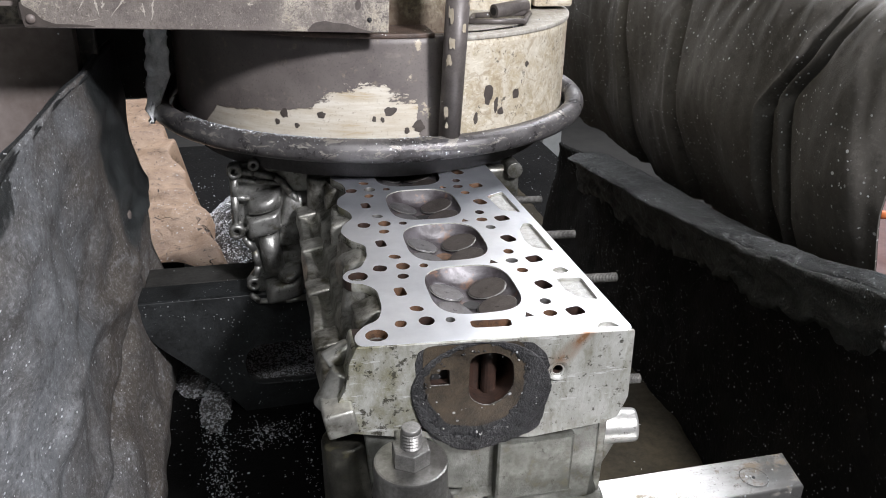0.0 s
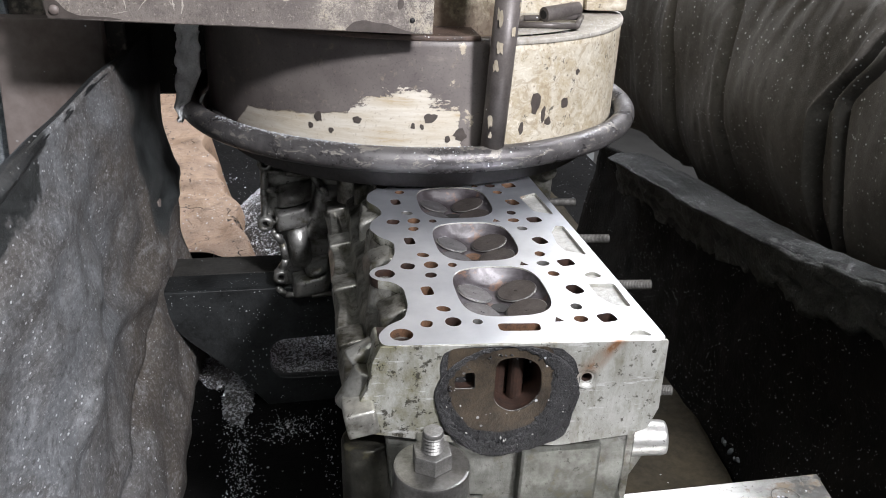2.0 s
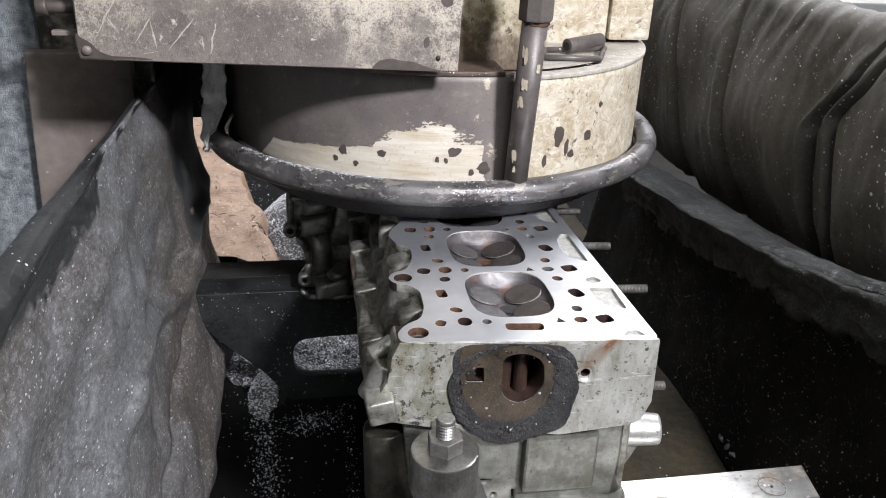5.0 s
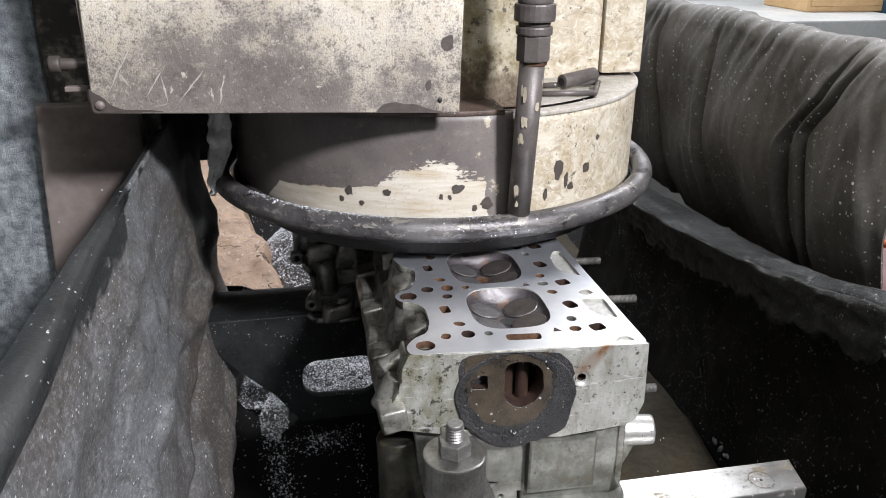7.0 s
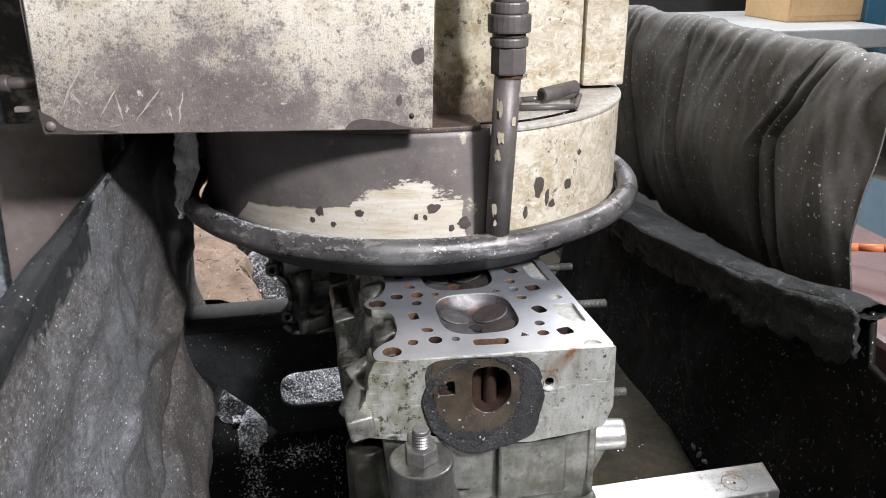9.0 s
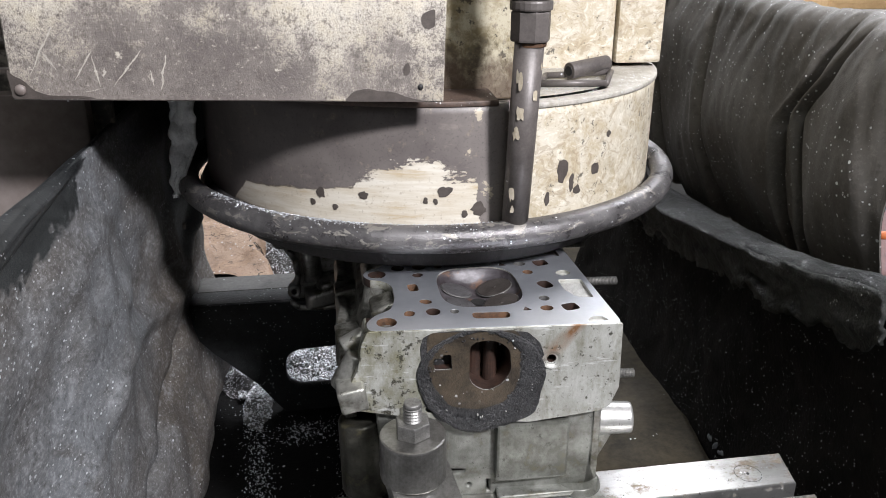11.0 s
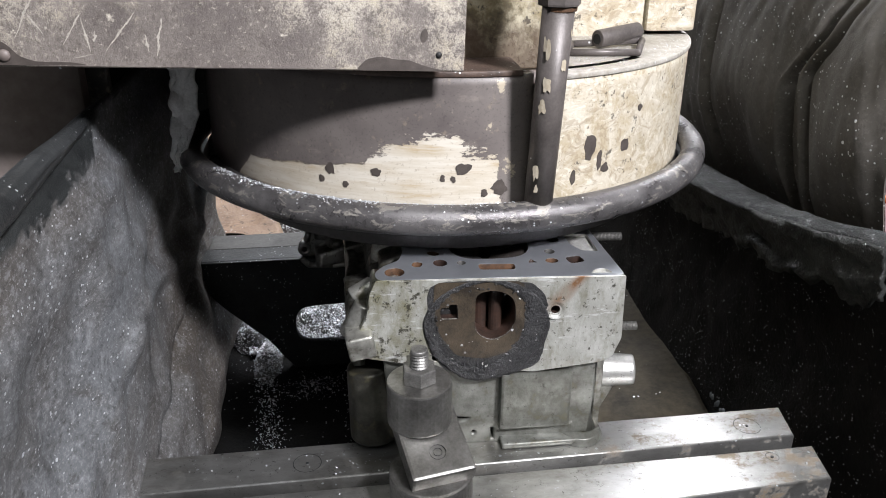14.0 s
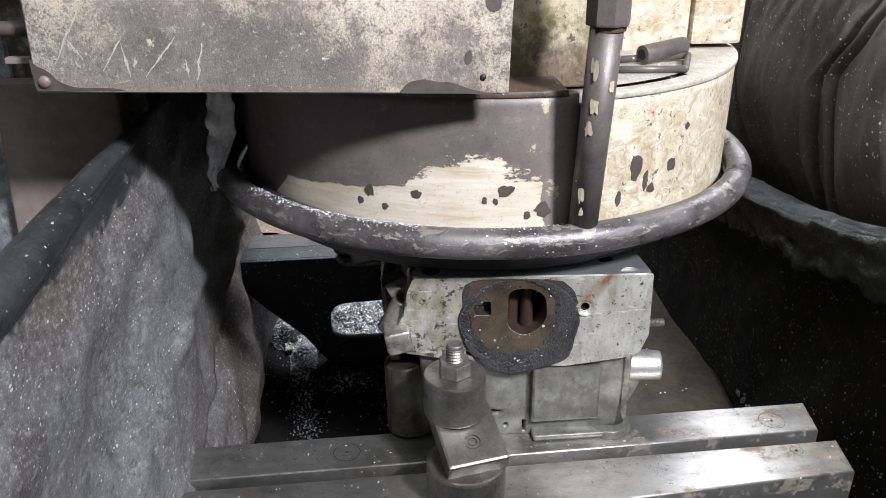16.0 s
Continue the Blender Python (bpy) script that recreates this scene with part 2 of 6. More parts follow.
def make_guard():
    """Dusty blue-grey rubber sheet, browner and shade-darkened towards its far lower end, peppered with metal chips."""
    n = Nodes("dusty_rubber_sheet")
    y, z = n.axis(1), n.axis(2)
    n.co = n.scaled(1, 0.62, 1)
    a, b = n.noise(5.5, 7, 0.65, None, 0.5), n.noise(24, 8, 0.7, None, 0.7)
    fine, dust = n.noise(190, 6, 0.75), n.noise(430, 5, 0.8)
    # The brown grows to the far lower end, deepened for the shade there.
    brown = n.math("ADD", a, n.math("MULTIPLY", n.step(n.math("ADD", y, n.math("MULTIPLY", z, -0.35)), -0.02, 0.22), 0.17))
    c = n.mix(n.step(brown, 0.45, 0.66), (0.132, 0.139, 0.146), (0.084, 0.072, 0.060))
    c = n.mix(n.math("MULTIPLY", n.step(b, 0.50, 0.64), 0.75), c, (0.062, 0.058, 0.054))
    c = n.mix(n.math("MULTIPLY", n.step(b, 0.42, 0.32), 0.55), c, (0.29, 0.30, 0.31))
    c = n.mix(n.math("MULTIPLY", n.step(fine, 0.54, 0.62), 0.65), c, (0.038, 0.037, 0.037))
    c = n.mix(n.math("MULTIPLY", n.step(fine, 0.46, 0.38), 0.45), c, (0.31, 0.32, 0.33))
    c = n.mix(n.math("MULTIPLY", n.step(dust, 0.54, 0.64), 0.5), c, (0.40, 0.41, 0.42))
    edge = n.math("ADD", z, n.math("MULTIPLY", n.math("SUBTRACT", n.noise(14, 6, 0.65, None, 0.8), 0.5), 0.10))
    bare = n.step(n.math("SUBTRACT", edge, n.mixf(n.step(y, 0.04, 0.16), 0.414, 0.475)), -0.003, 0.003)
    # The machine's shadow is painted on the far end, via the bare-rubber mask.
    end = n.step(n.math("ADD", n.math("SUBTRACT", y, n.math("MULTIPLY", z, -0.16)), n.math("MULTIPLY", n.math("SUBTRACT", b, 0.5), 0.12)), 0.435, 0.455)
    bare = n.math("MAXIMUM", bare, n.math("MULTIPLY", end, n.step(z, 0.20, 0.25)))
    c = n.mix(bare, c, n.mix(n.step(b, 0.35, 0.65), (0.013, 0.0145, 0.015), (0.05, 0.055, 0.055)))
    f = n.math("MAXIMUM", n.speckle(430, 0.25, 0.14), n.math("MAXIMUM", n.speckle(240, 0.17, 0.12), n.speckle(110, 0.10, 0.09)))
    f = n.math("MULTIPLY", f, n.step(n.noise(13, 4, 0.6), 0.40, 0.60))
    f = n.math("MULTIPLY", f, n.mixf(bare, 1.0, 0.25))
    c = n.mix(f, c, (0.80, 0.83, 0.86))
    n.bump(n.math("ADD", n.math("MULTIPLY", b, 2.2), n.math("ADD", n.math("MULTIPLY", fine, 0.6), n.math("MULTIPLY", dust, 0.4))), 0.34, 0.003)
    return n.out(c, n.mixf(bare, n.mixf(f, 0.58, 0.35), 0.36), n.mixf(f, 0.0, 0.6))


def make_roll():
    """Wet black rubber roll, its sheen put in as lighter grey patches, with dust and chips."""
    n = Nodes("black_rubber_roll")
    a, b, fine = n.noise(9, 6, 0.65, n.scaled(1, 0.5, 1), 0.6), n.noise(40, 7, 0.7), n.noise(260, 5, 0.75)
    c = n.mix(n.step(a, 0.38, 0.62), (0.012, 0.0135, 0.0145), (0.042, 0.045, 0.046))
    c = n.mix(n.math("MULTIPLY", n.step(b, 0.54, 0.62), 0.6), c, (0.011, 0.012, 0.012))
    c = n.mix(n.math("MULTIPLY", n.step(fine, 0.55, 0.64), 0.4), c, (0.075, 0.077, 0.077))
    f = n.math("MULTIPLY", n.math("MAXIMUM", n.speckle(380, 0.26, 0.10), n.speckle(150, 0.13, 0.08)), n.step(b, 0.40, 0.52))
    c = n.mix(f, c, (0.78, 0.8, 0.82))
    n.bump(n.math("ADD", n.math("MULTIPLY", b, 2.0), fine), 0.4, 0.002)
    return n.out(c, n.mixf(n.step(a, 0.38, 0.62), 0.28, 0.5), n.mixf(f, 0.0, 0.6))


def make_cloth():
    n = Nodes("dirty_curtain_cloth")
    a, b, fine = n.noise(6, 6, 0.65), n.noise(45, 6, 0.7, n.scaled(1, 1, 0.4)), n.noise(600, 3, 0.6)
    c = n.mix(n.step(a, 0.35, 0.65), (0.066, 0.061, 0.052), (0.112, 0.104, 0.092))
    c = n.mix(n.math("MULTIPLY", n.step(b, 0.5, 0.7), 0.35), c, (0.05, 0.047, 0.041))
    c = n.mix(n.math("MULTIPLY", n.step(n.noise(150, 6, 0.8), 0.52, 0.64), 0.5), c, (0.15, 0.14, 0.125))
    c = n.mix(n.math("MULTIPLY", n.step(n.noise(60, 7, 0.8), 0.54, 0.62), 0.5), c, (0.035, 0.033, 0.028))
    f = n.math("MAXIMUM", n.math("MULTIPLY", n.speckle(280, 0.22, 0.26), n.step(n.noise(10, 4, 0.6), 0.40, 0.56)), n.math("MAXIMUM", n.speckle(90, 0.10, 0.12), n.speckle(170, 0.11, 0.06)))
    c = n.mix(f, c, (0.72, 0.74, 0.74))
    n.bump(n.math("ADD", fine, n.math("ADD", n.math("MULTIPLY", b, 2.0), n.math("MULTIPLY", n.noise(150, 5, 0.7), 0.8))), 0.3, 0.0014)
    return n.out(c, 0.72, n.mixf(f, 0.0, 0.5))


def make_rim():
    """Black rubber lip, worn to grey along its crest, cracked and wet."""
    n = Nodes("worn_rubber_rim")
    a, b, fine = n.noise(18, 7, 0.7, n.scaled(1, 0.5, 1), 0.8), n.noise(70, 7, 0.75), n.noise(300, 5, 0.7)
    c = n.mix(n.step(a, 0.40, 0.62), (0.014, 0.0155, 0.015), (0.062, 0.066, 0.065))
    c = n.mix(n.math("MULTIPLY", n.step(b, 0.55, 0.60), 0.8), c, (0.15, 0.155, 0.155))
    c = n.mix(n.math("MULTIPLY", n.step(fine, 0.56, 0.64), 0.5), c, (0.006, 0.006, 0.006))
    f = n.math("MULTIPLY", n.speckle(420, 0.26, 0.22), n.step(a, 0.42, 0.56))
    c = n.mix(f, c, (0.75, 0.78, 0.8))
    n.bump(n.math("ADD", n.math("MULTIPLY", b, 2.2), n.math("ADD", n.math("MULTIPLY", a, 3.0), fine)), 0.8, 0.004)
    return n.out(c, n.mixf(a, 0.24, 0.5), n.mixf(f, 0.0, 0.6))


def make_front_casting():
    """The bare end face: pale oily aluminium, greenish at the left, a rust run above the tapped hole."""
    n = Nodes("oily_end_casting")
    x, z = n.axis(0), n.math("SUBTRACT", n.axis(2), 0.17)
    a, b, fine = n.noise(24, 7, 0.7), n.noise(85, 6, 0.7, n.scaled(1, 1, 0.5)), n.noise(400, 3, 0.6)
    c = n.mix(n.step(a, 0.36, 0.66), (0.50, 0.505, 0.475), (0.31, 0.31, 0.275))
    g = n.math("MULTIPLY", n.step(n.math("ADD", b, n.math("MULTIPLY", n.step(x, -0.045, -0.1), 0.12)), 0.50, 0.74), 0.6)
    c = n.mix(g, c, (0.15, 0.145, 0.085))
    run = n.math("ADD", n.math("SUBTRACT", x, n.math("MULTIPLY", z, 0.85)), -0.066)
    run = n.math("ABSOLUTE", n.math("ADD", run, n.math("MULTIPLY", n.math("SUBTRACT", a, 0.5), 0.02)))
    band = n.math("MULTIPLY", n.math("MULTIPLY", n.step(run, 0.0105, 0.002), n.math("MULTIPLY", n.step(z, -0.035, -0.02), n.step(b, 0.75, 0.45))), 0.95)
    c = n.mix(band, c, (0.20, 0.095, 0.038))
    c = n.mix(n.math("MULTIPLY", n.step(n.noise(230, 4, 0.7), 0.60, 0.66), 0.75), c, (0.05, 0.045, 0.03))
    runs = n.noise(70, 6, 0.7, n.scaled(1, 1, 0.22), 0.3)
    c = n.mix(n.math("MULTIPLY", n.step(runs, 0.52, 0.66), 0.5), c, (0.15, 0.14, 0.085))
    side = n.math("MULTIPLY", n.step(x, -0.05, -0.075), n.step(n.noise(34, 7, 0.75), 0.46, 0.60))
    c = n.mix(n.math("MULTIPLY", side, 0.6), c, (0.17, 0.16, 0.075))
    spots = n.step(n.math("ADD", n.noise(95, 6, 0.75), n.math("MULTIPLY", n.step(x, -0.03, -0.09), 0.05)), 0.61, 0.645)
    c = n.mix(n.math("MULTIPLY", spots, 0.9), c, (0.035, 0.032, 0.022))
    c = n.mix(n.math("MULTIPLY", n.step(n.noise(30, 6, 0.7, n.scaled(1, 1, 6)), 0.59, 0.64), 0.6), c, (0.70, 0.71, 0.70))
    n.bump(n.math("ADD", n.math("MULTIPLY", b, 2.0), fine), 0.3, 0.0009)
    return n.out(c, n.mixf(b, 0.34, 0.6), 0.4)


def make_mud():
    """Rust-brown dried sludge with shrinkage cracks and a few chips."""
    n = Nodes("cracked_rusty_sludge")
    a, b, fine = n.noise(7, 6, 0.65), n.noise(40, 7, 0.7), n.noise(300, 4, 0.7)
    c = n.mix(n.step(a, 0.35, 0.65), (0.40, 0.275, 0.185), (0.26, 0.165, 0.105))
    c = n.mix(n.math("MULTIPLY", n.step(b, 0.52, 0.66), 0.6), c, (0.14, 0.09, 0.06))
    v = n.t.nodes.new("ShaderNodeTexVoronoi")
    v.feature = "DISTANCE_TO_EDGE"
    w = n.t.nodes.new("ShaderNodeMix")
    w.data_type = "RGBA"
    w.inputs[0].default_value = 0.06
    nt = n.t.nodes.new("ShaderNodeTexNoise")
    n.put(nt.inputs["Vector"], n.co)
    nt.inputs["Scale"].default_value = 22
    n.put(w.inputs[6], n.co)
    n.put(w.inputs[7], nt.outputs["Color"])
    n.put(v.inputs["Vector"], w.outputs[2])
    v.inputs["Scale"].default_value = 9
    crack = n.math("MULTIPLY", n.step(v.outputs["Distance"], 0.011, 0.003), n.step(n.noise(17, 5, 0.6), 0.53, 0.58))
    c = n.mix(crack, c, (0.03, 0.022, 0.017))
    c = n.mix(n.math("MULTIPLY", n.step(n.noise(120, 6, 0.75, n.scaled(1, 0.5, 1)), 0.60, 0.63), 0.85), c, (0.05, 0.035, 0.025))
    f = n.math("MULTIPLY", n.speckle(260, 0.27, 0.14), n.step(n.noise(9, 4, 0.6), 0.45, 0.6))
    c = n.mix(f, c, (0.75, 0.76, 0.76))
    n.bump(n.math("SUBTRACT", n.math("ADD", n.math("MULTIPLY", b, 1.6), n.math("MULTIPLY", fine, 0.4)), n.math("MULTIPLY", crack, 1.5)), 0.7, 0.004)
    return n.out(c, n.mixf(fine, 0.5, 0.75))


def make_rail():
    """Oily ground steel bar with brown drying stains, scratches and small dark pits."""
    n = Nodes("oily_table_steel")
    a, b, fine = n.noise(18, 7, 0.7, n.scaled(0.6, 1.4, 1)), n.noise(55, 7, 0.75), n.noise(60, 4, 0.6, n.scaled(1, 25, 1))
    c = n.mix(n.step(a, 0.36, 0.66), (0.56, 0.56, 0.545), (0.27, 0.265, 0.245))
    # Stains are heavier to the right, partly to tone down the glare there.
    stain = n.math("MULTIPLY", n.step(n.math("ADD", n.math("MULTIPLY", a, 0.5), n.math("MULTIPLY", b, 0.5)), 0.515, 0.575), n.mixf(n.step(n.axis(0), 0.36, 0.44), 0.06, 0.75))
    c = n.mix(stain, c, (0.15, 0.105, 0.055))
    pit = n.step(n.noise(190, 6, 0.8), 0.60, 0.66)
    c = n.mix(n.math("MULTIPLY", pit, 0.85), c, (0.05, 0.045, 0.038))
    f = n.math("MULTIPLY", n.speckle(260, 0.24, 0.07), n.step(a, 0.42, 0.56))
    c = n.mix(f, c, (0.75, 0.78, 0.8))
    n.bump(n.math("ADD", n.math("MULTIPLY", b, 1.2), n.math("SUBTRACT", n.math("MULTIPLY", fine, 0.25), n.math("MULTIPLY", pit, 0.4))), 0.18, 0.0007)
    return n.out(c, n.mixf(stain, n.mixf(b, 0.28, 0.50), 0.62), n.mixf(stain, 0.93, 0.10))


M = {
    "deck": make_ground_alu(),
    "cast": make_cast_alu("oily_casting", (0.33, 0.33, 0.305), (0.075, 0.073, 0.06), 0.65, 0.45),
    "cast_side": make_cast_alu("smooth_oily_casting", (0.52, 0.515, 0.47), (0.055, 0.052, 0.040), 0.75, 0.48),
    "cast_oil": make_cast_alu("black_oily_casting", (0.085, 0.083, 0.068), (0.012, 0.0115, 0.0095), 0.5, 0.45),
    "face": make_front_casting(),
    "rust": make_plain("rusty_passage", (0.17, 0.088, 0.045), (0.012, 0.009, 0.007), 120, 0.6, 0.1),
    # Rust brown taken near black to put the ports' inner shade into the colour.
    "passage_shade": make_plain("shaded_water_passage", (0.05, 0.026, 0.018), (0.009, 0.007, 0.006), 40, 0.5, 0.1),
    "soot": make_chamber(),
    "valve": make_plain("burnt_valve_face", (0.10, 0.087, 0.080), (0.045, 0.038, 0.034), 90, 0.38, 0.4, 0.25),
    "valve_pale": make_plain("pale_valve_face", (0.20, 0.195, 0.20), (0.08, 0.075, 0.076), 80, 0.30, 0.55, 0.2),
    "pocket": make_plain("pale_pitted_pocket", (0.68, 0.68, 0.66), (0.40, 0.395, 0.37), 170, 0.5, 0.55, 0.9, 0.002),
    "sealant": make_plain("black_sealant", (0.010, 0.0105, 0.0115), (0.042, 0.042, 0.043), 60, 0.32, 0.0, 1.0, 0.0025, 0.03, 330),
    "brownfilm": make_plain("brown_coolant_film", (0.085, 0.066, 0.045), (0.022, 0.018, 0.014), 55, 0.34, 0.1, 0.8, 0.0012, 0.10, 330),
    "steel": make_plain("worn_steel", (0.36, 0.355, 0.34), (0.16, 0.157, 0.147), 38, 0.34, 0.92, 0.16, 0.0007),
    "thread": make_plain("thread_steel", (0.36, 0.355, 0.34), (0.15, 0.147, 0.14), 90, 0.5, 0.88, 0.2, 0.0006),
    "rail": make_rail(),
    "rail_dark": make_plain("dark_oily_steel", (0.010, 0.0105, 0.0105), (0.034, 0.037, 0.038), 26, 0.42, 0.15, 0.6, 0.0015, 0.07, 520, 0.35),
    # Dirty tray colour taken to black for the shade under the table.
    "pit": make_plain("shade_black_tray", (0.0025, 0.0025, 0.0025), (0.006, 0.0058, 0.0056), 25, 0.7, 0.0, 0.6, 0.003, 0.06, 320, 0.08),
    # Black rubber darkened further in colour for the unlit trough side.
    "traywall": make_plain("shaded_rubber_lining", (0.003, 0.003, 0.0028), (0.012, 0.0105, 0.009), 22, 0.62, 0.0, 0.6, 0.003, 0.11, 560, 0.14),
    # Lit counterpart of the black tray colour, with its stains.
    "tray": make_plain("lit_stained_tray", (0.056, 0.045, 0.027), (0.014, 0.0115, 0.007), 10, 0.6, 0.0, 0.5, 0.0015, 0.006, 320, 0.2),
    "mud": make_mud(),
    "chips": make_plain("aluminium_chips", (0.76, 0.78, 0.8), (0.42, 0.44, 0.47), 300, 0.3, 0.35, 0.2),
    "ring": make_ring(),
    "pipe": make_plain("grimy_pipe_paint", (0.135, 0.12, 0.112), (0.075, 0.066, 0.062), 45, 0.42, 0.2, 0.35, 0.0008, 0.015, 400),
    "bare": make_plain("bare_dark_patch", (0.10, 0.085, 0.075), (0.06, 0.05, 0.045), 120, 0.5, 0.2, 0.3),
    "flake": make_plain("cream_flake", (0.50, 0.45, 0.36), (0.32, 0.27, 0.19), 150, 0.55, 0.0, 0.3),
    # Bar steel lowered in colour for the machine's shadow over the far bar.
    "rail_shaded": make_plain("shade_dulled_steel", (0.085, 0.083, 0.078), (0.035, 0.034, 0.031), 18, 0.5, 0.4, 0.3, 0.001, 0.05, 260),
    "cast_bright": make_cast_alu("worn_bright_casting", (0.50, 0.50, 0.48), (0.15, 0.147, 0.13), 0.7, 0.52),
    "low_cast": make_cast_alu("grey_lower_casting", (0.23, 0.235, 0.215), (0.075, 0.076, 0.063), 0.4, 0.48),
    # Grey for the mound under the chips, darkened for the machine's shadow.
    "mound_shade": make_plain("shaded_mound", (0.16, 0.157, 0.155), (0.06, 0.058, 0.056), 60, 0.4, 0.3, 0.6, 0.002, 0.4, 420),
    "housing": make_housing(),
    "cream": make_brushed_cream(),
    "cream_stained": make_cream("ochre_stained_paint", 0.545, 44, (0.44, 0.40, 0.295), (0.23, 0.19, 0.105), (0.09, 0.073, 0.048), 0.182),
    "cover": make_cover_plate(),
    "brown": make_plain("brown_grimy_panel", (0.125, 0.10, 0.088), (0.22, 0.19, 0.175), 9, 0.5, 0.0, 0.3, 0.001, 0.02, 260),
    "hammer": make_plain("hammertone_paint", (0.075, 0.092, 0.105), (0.42, 0.455, 0.48), 95, 0.40, 0.15, 1.0, 0.003),
    # Near black for pieces that stand in for shade in holes and cracks.
    "black": make_plain("void_shade_black", (0.012, 0.012, 0.012), (0.02, 0.019, 0.018), 20, 0.6),
    "stone": make_plain("grinding_segment", (0.05, 0.048, 0.047), (0.085, 0.08, 0.078), 220, 0.8, 0.0, 0.6),
    "peel": make_plain("peeling_white_paint", (0.90, 0.92, 0.92), (0.55, 0.56, 0.56), 60, 0.6, 0.0, 0.5, 0.002),
    "lid_dust": make_plain("chip_dusted_cream", (0.52, 0.50, 0.46), (0.30, 0.275, 0.225), 70, 0.55, 0.05, 0.8, 0.0015, 0.5, 520),
    "rust_lid": make_plain("rusty_grimed_paint", (0.125, 0.085, 0.065), (0.05, 0.036, 0.03), 45, 0.5, 0.05, 0.7, 0.0012, 0.12, 420),
    "scum": make_plain("pale_dried_scum", (0.15, 0.162, 0.17), (0.04, 0.044, 0.047), 30, 0.5, 0.0, 0.6, 0.002, 0.05, 520),
    "scratch": make_plain("scratched_pale_paint", (0.50, 0.465, 0.41), (0.30, 0.27, 0.23), 420, 0.6, 0.0, 0.4),
    "dark_plate": make_cream("black_grimed_plate", 0.40, 60, (0.20, 0.18, 0.15), (0.10, 0.085, 0.065), (0.03, 0.027, 0.024)),
    "bracket": make_cast_alu("wet_black_casting", (0.40, 0.40, 0.38), (0.045, 0.044, 0.040), 0.75, 0.53),
    "guard": make_guard(),
    "guard_top": make_roll(),
    "rim": make_rim(),
    "flap": make_plain("torn_rubber_flap", (0.007, 0.008, 0.0075), (0.048, 0.052, 0.047), 30, 0.3, 0.0, 1.0, 0.006, 0.10, 480),
    "cloth": make_cloth(),
    "plaster": make_plain("workshop_plaster", (0.24, 0.24, 0.23), (0.17, 0.17, 0.16), 2, 0.85),
    "concrete": make_plain("oily_concrete", (0.08, 0.078, 0.075), (0.13, 0.128, 0.12), 3, 0.7),
    "wood": make_plain("raw_plywood", (0.62, 0.42, 0.22), (0.48, 0.31, 0.15), 9, 0.6),
    "blue": make_plain("blue_enamel", (0.05, 0.16, 0.24), (0.03, 0.10, 0.16), 9, 0.4),
    "green": make_plain("pale_grey_bench_paint", (0.42, 0.43, 0.42), (0.30, 0.31, 0.30), 7, 0.5),
    "paleblue": make_plain("pale_blue_enamel", (0.30, 0.42, 0.52), (0.22, 0.33, 0.42), 6, 0.45),
    "orange": make_plain("orange_rubber", (0.55, 0.16, 0.05), (0.42, 0.11, 0.035), 20, 0.5),
    "redpaint": make_plain("dull_red_paint", (0.13, 0.06, 0.052), (0.07, 0.04, 0.036), 12, 0.5),
}


# ---- mesh helpers ----
def part(name, bm, material, parent=None, label="", smooth=False):
    me = bpy.data.meshes.new(name)
    bm.normal_update()
    bm.to_mesh(me)
    bm.free()
    me.materials.append(M[material])
    if smooth:
        for p in me.polygons:
            p.use_smooth = True
    ob = new(name, me)
    if parent is not None:
        ob.parent = parent
    return tagged(ob, label)


def thing(name, label, category, at=(0, 0, 0), group="", kind=""):
    ob = new(name)
    ob.empty_display_size = 0.02
    ob.location = at
    return tagged(ob, label, category, group, kind)


def box(bm, x0, x1, y0, y1, z0, z1, bevel=0.0, seg=2, m=None):
    r = bmesh.ops.create_cube(bm, size=1.0)
    vs = r["verts"]
    for v in vs:
        v.co = Vector((x0 + (v.co.x + 0.5) * (x1 - x0), y0 + (v.co.y + 0.5) * (y1 - y0), z0 + (v.co.z + 0.5) * (z1 - z0)))
    if m is not None:
        bmesh.ops.transform(bm, matrix=m, verts=vs)
    if bevel > 0:
        es = list({e for v in vs for e in v.link_edges})
        bmesh.ops.bevel(bm, geom=es, offset=bevel, segments=seg, affect="EDGES", profile=0.6)
    return bm


def tube(bm, p0, p1, r0, r1=None, seg=28, bevel=0.0):
    p0, p1 = Vector(p0), Vector(p1)
    d = p1 - p0
    r = bmesh.ops.create_cone(bm, cap_ends=True, segments=seg, radius1=r0, radius2=r0 if r1 is None else r1, depth=d.length)
    m = Matrix.Translation((p0 + p1) / 2) @ d.to_track_quat("Z", "Y").to_matrix().to_4x4()
    bmesh.ops.transform(bm, matrix=m, verts=r["verts"])
    if bevel > 0:
        es = [e for e in {e for v in r["verts"] for e in v.link_edges} if any(len(f.verts) > 4 for f in e.link_faces)]
        bmesh.ops.bevel(bm, geom=es, offset=bevel, segments=2, affect="EDGES", profile=0.6)
    return bm


def sheet(f, nu, nv, closed_u=False):
    """A grid surface from f(u, v), u and v from 0 to 1."""
    bm = bmesh.new()
    g = [[bm.verts.new(f(i / nu, j / nv)) for j in range(nv + 1)] for i in range(nu + (0 if closed_u else 1))]
    for i in range(nu):
        a, b = g[i], g[(i + 1) % len(g)]
        for j in range(nv):
            bm.faces.new((a[j], b[j], b[j + 1], a[j + 1]))
    return bm


def thicken(bm, t):
    bm.normal_update()
    bmesh.ops.solidify(bm, geom=bm.faces[:], thickness=t)
    bmesh.ops.recalc_face_normals(bm, faces=bm.faces[:])
    return bm


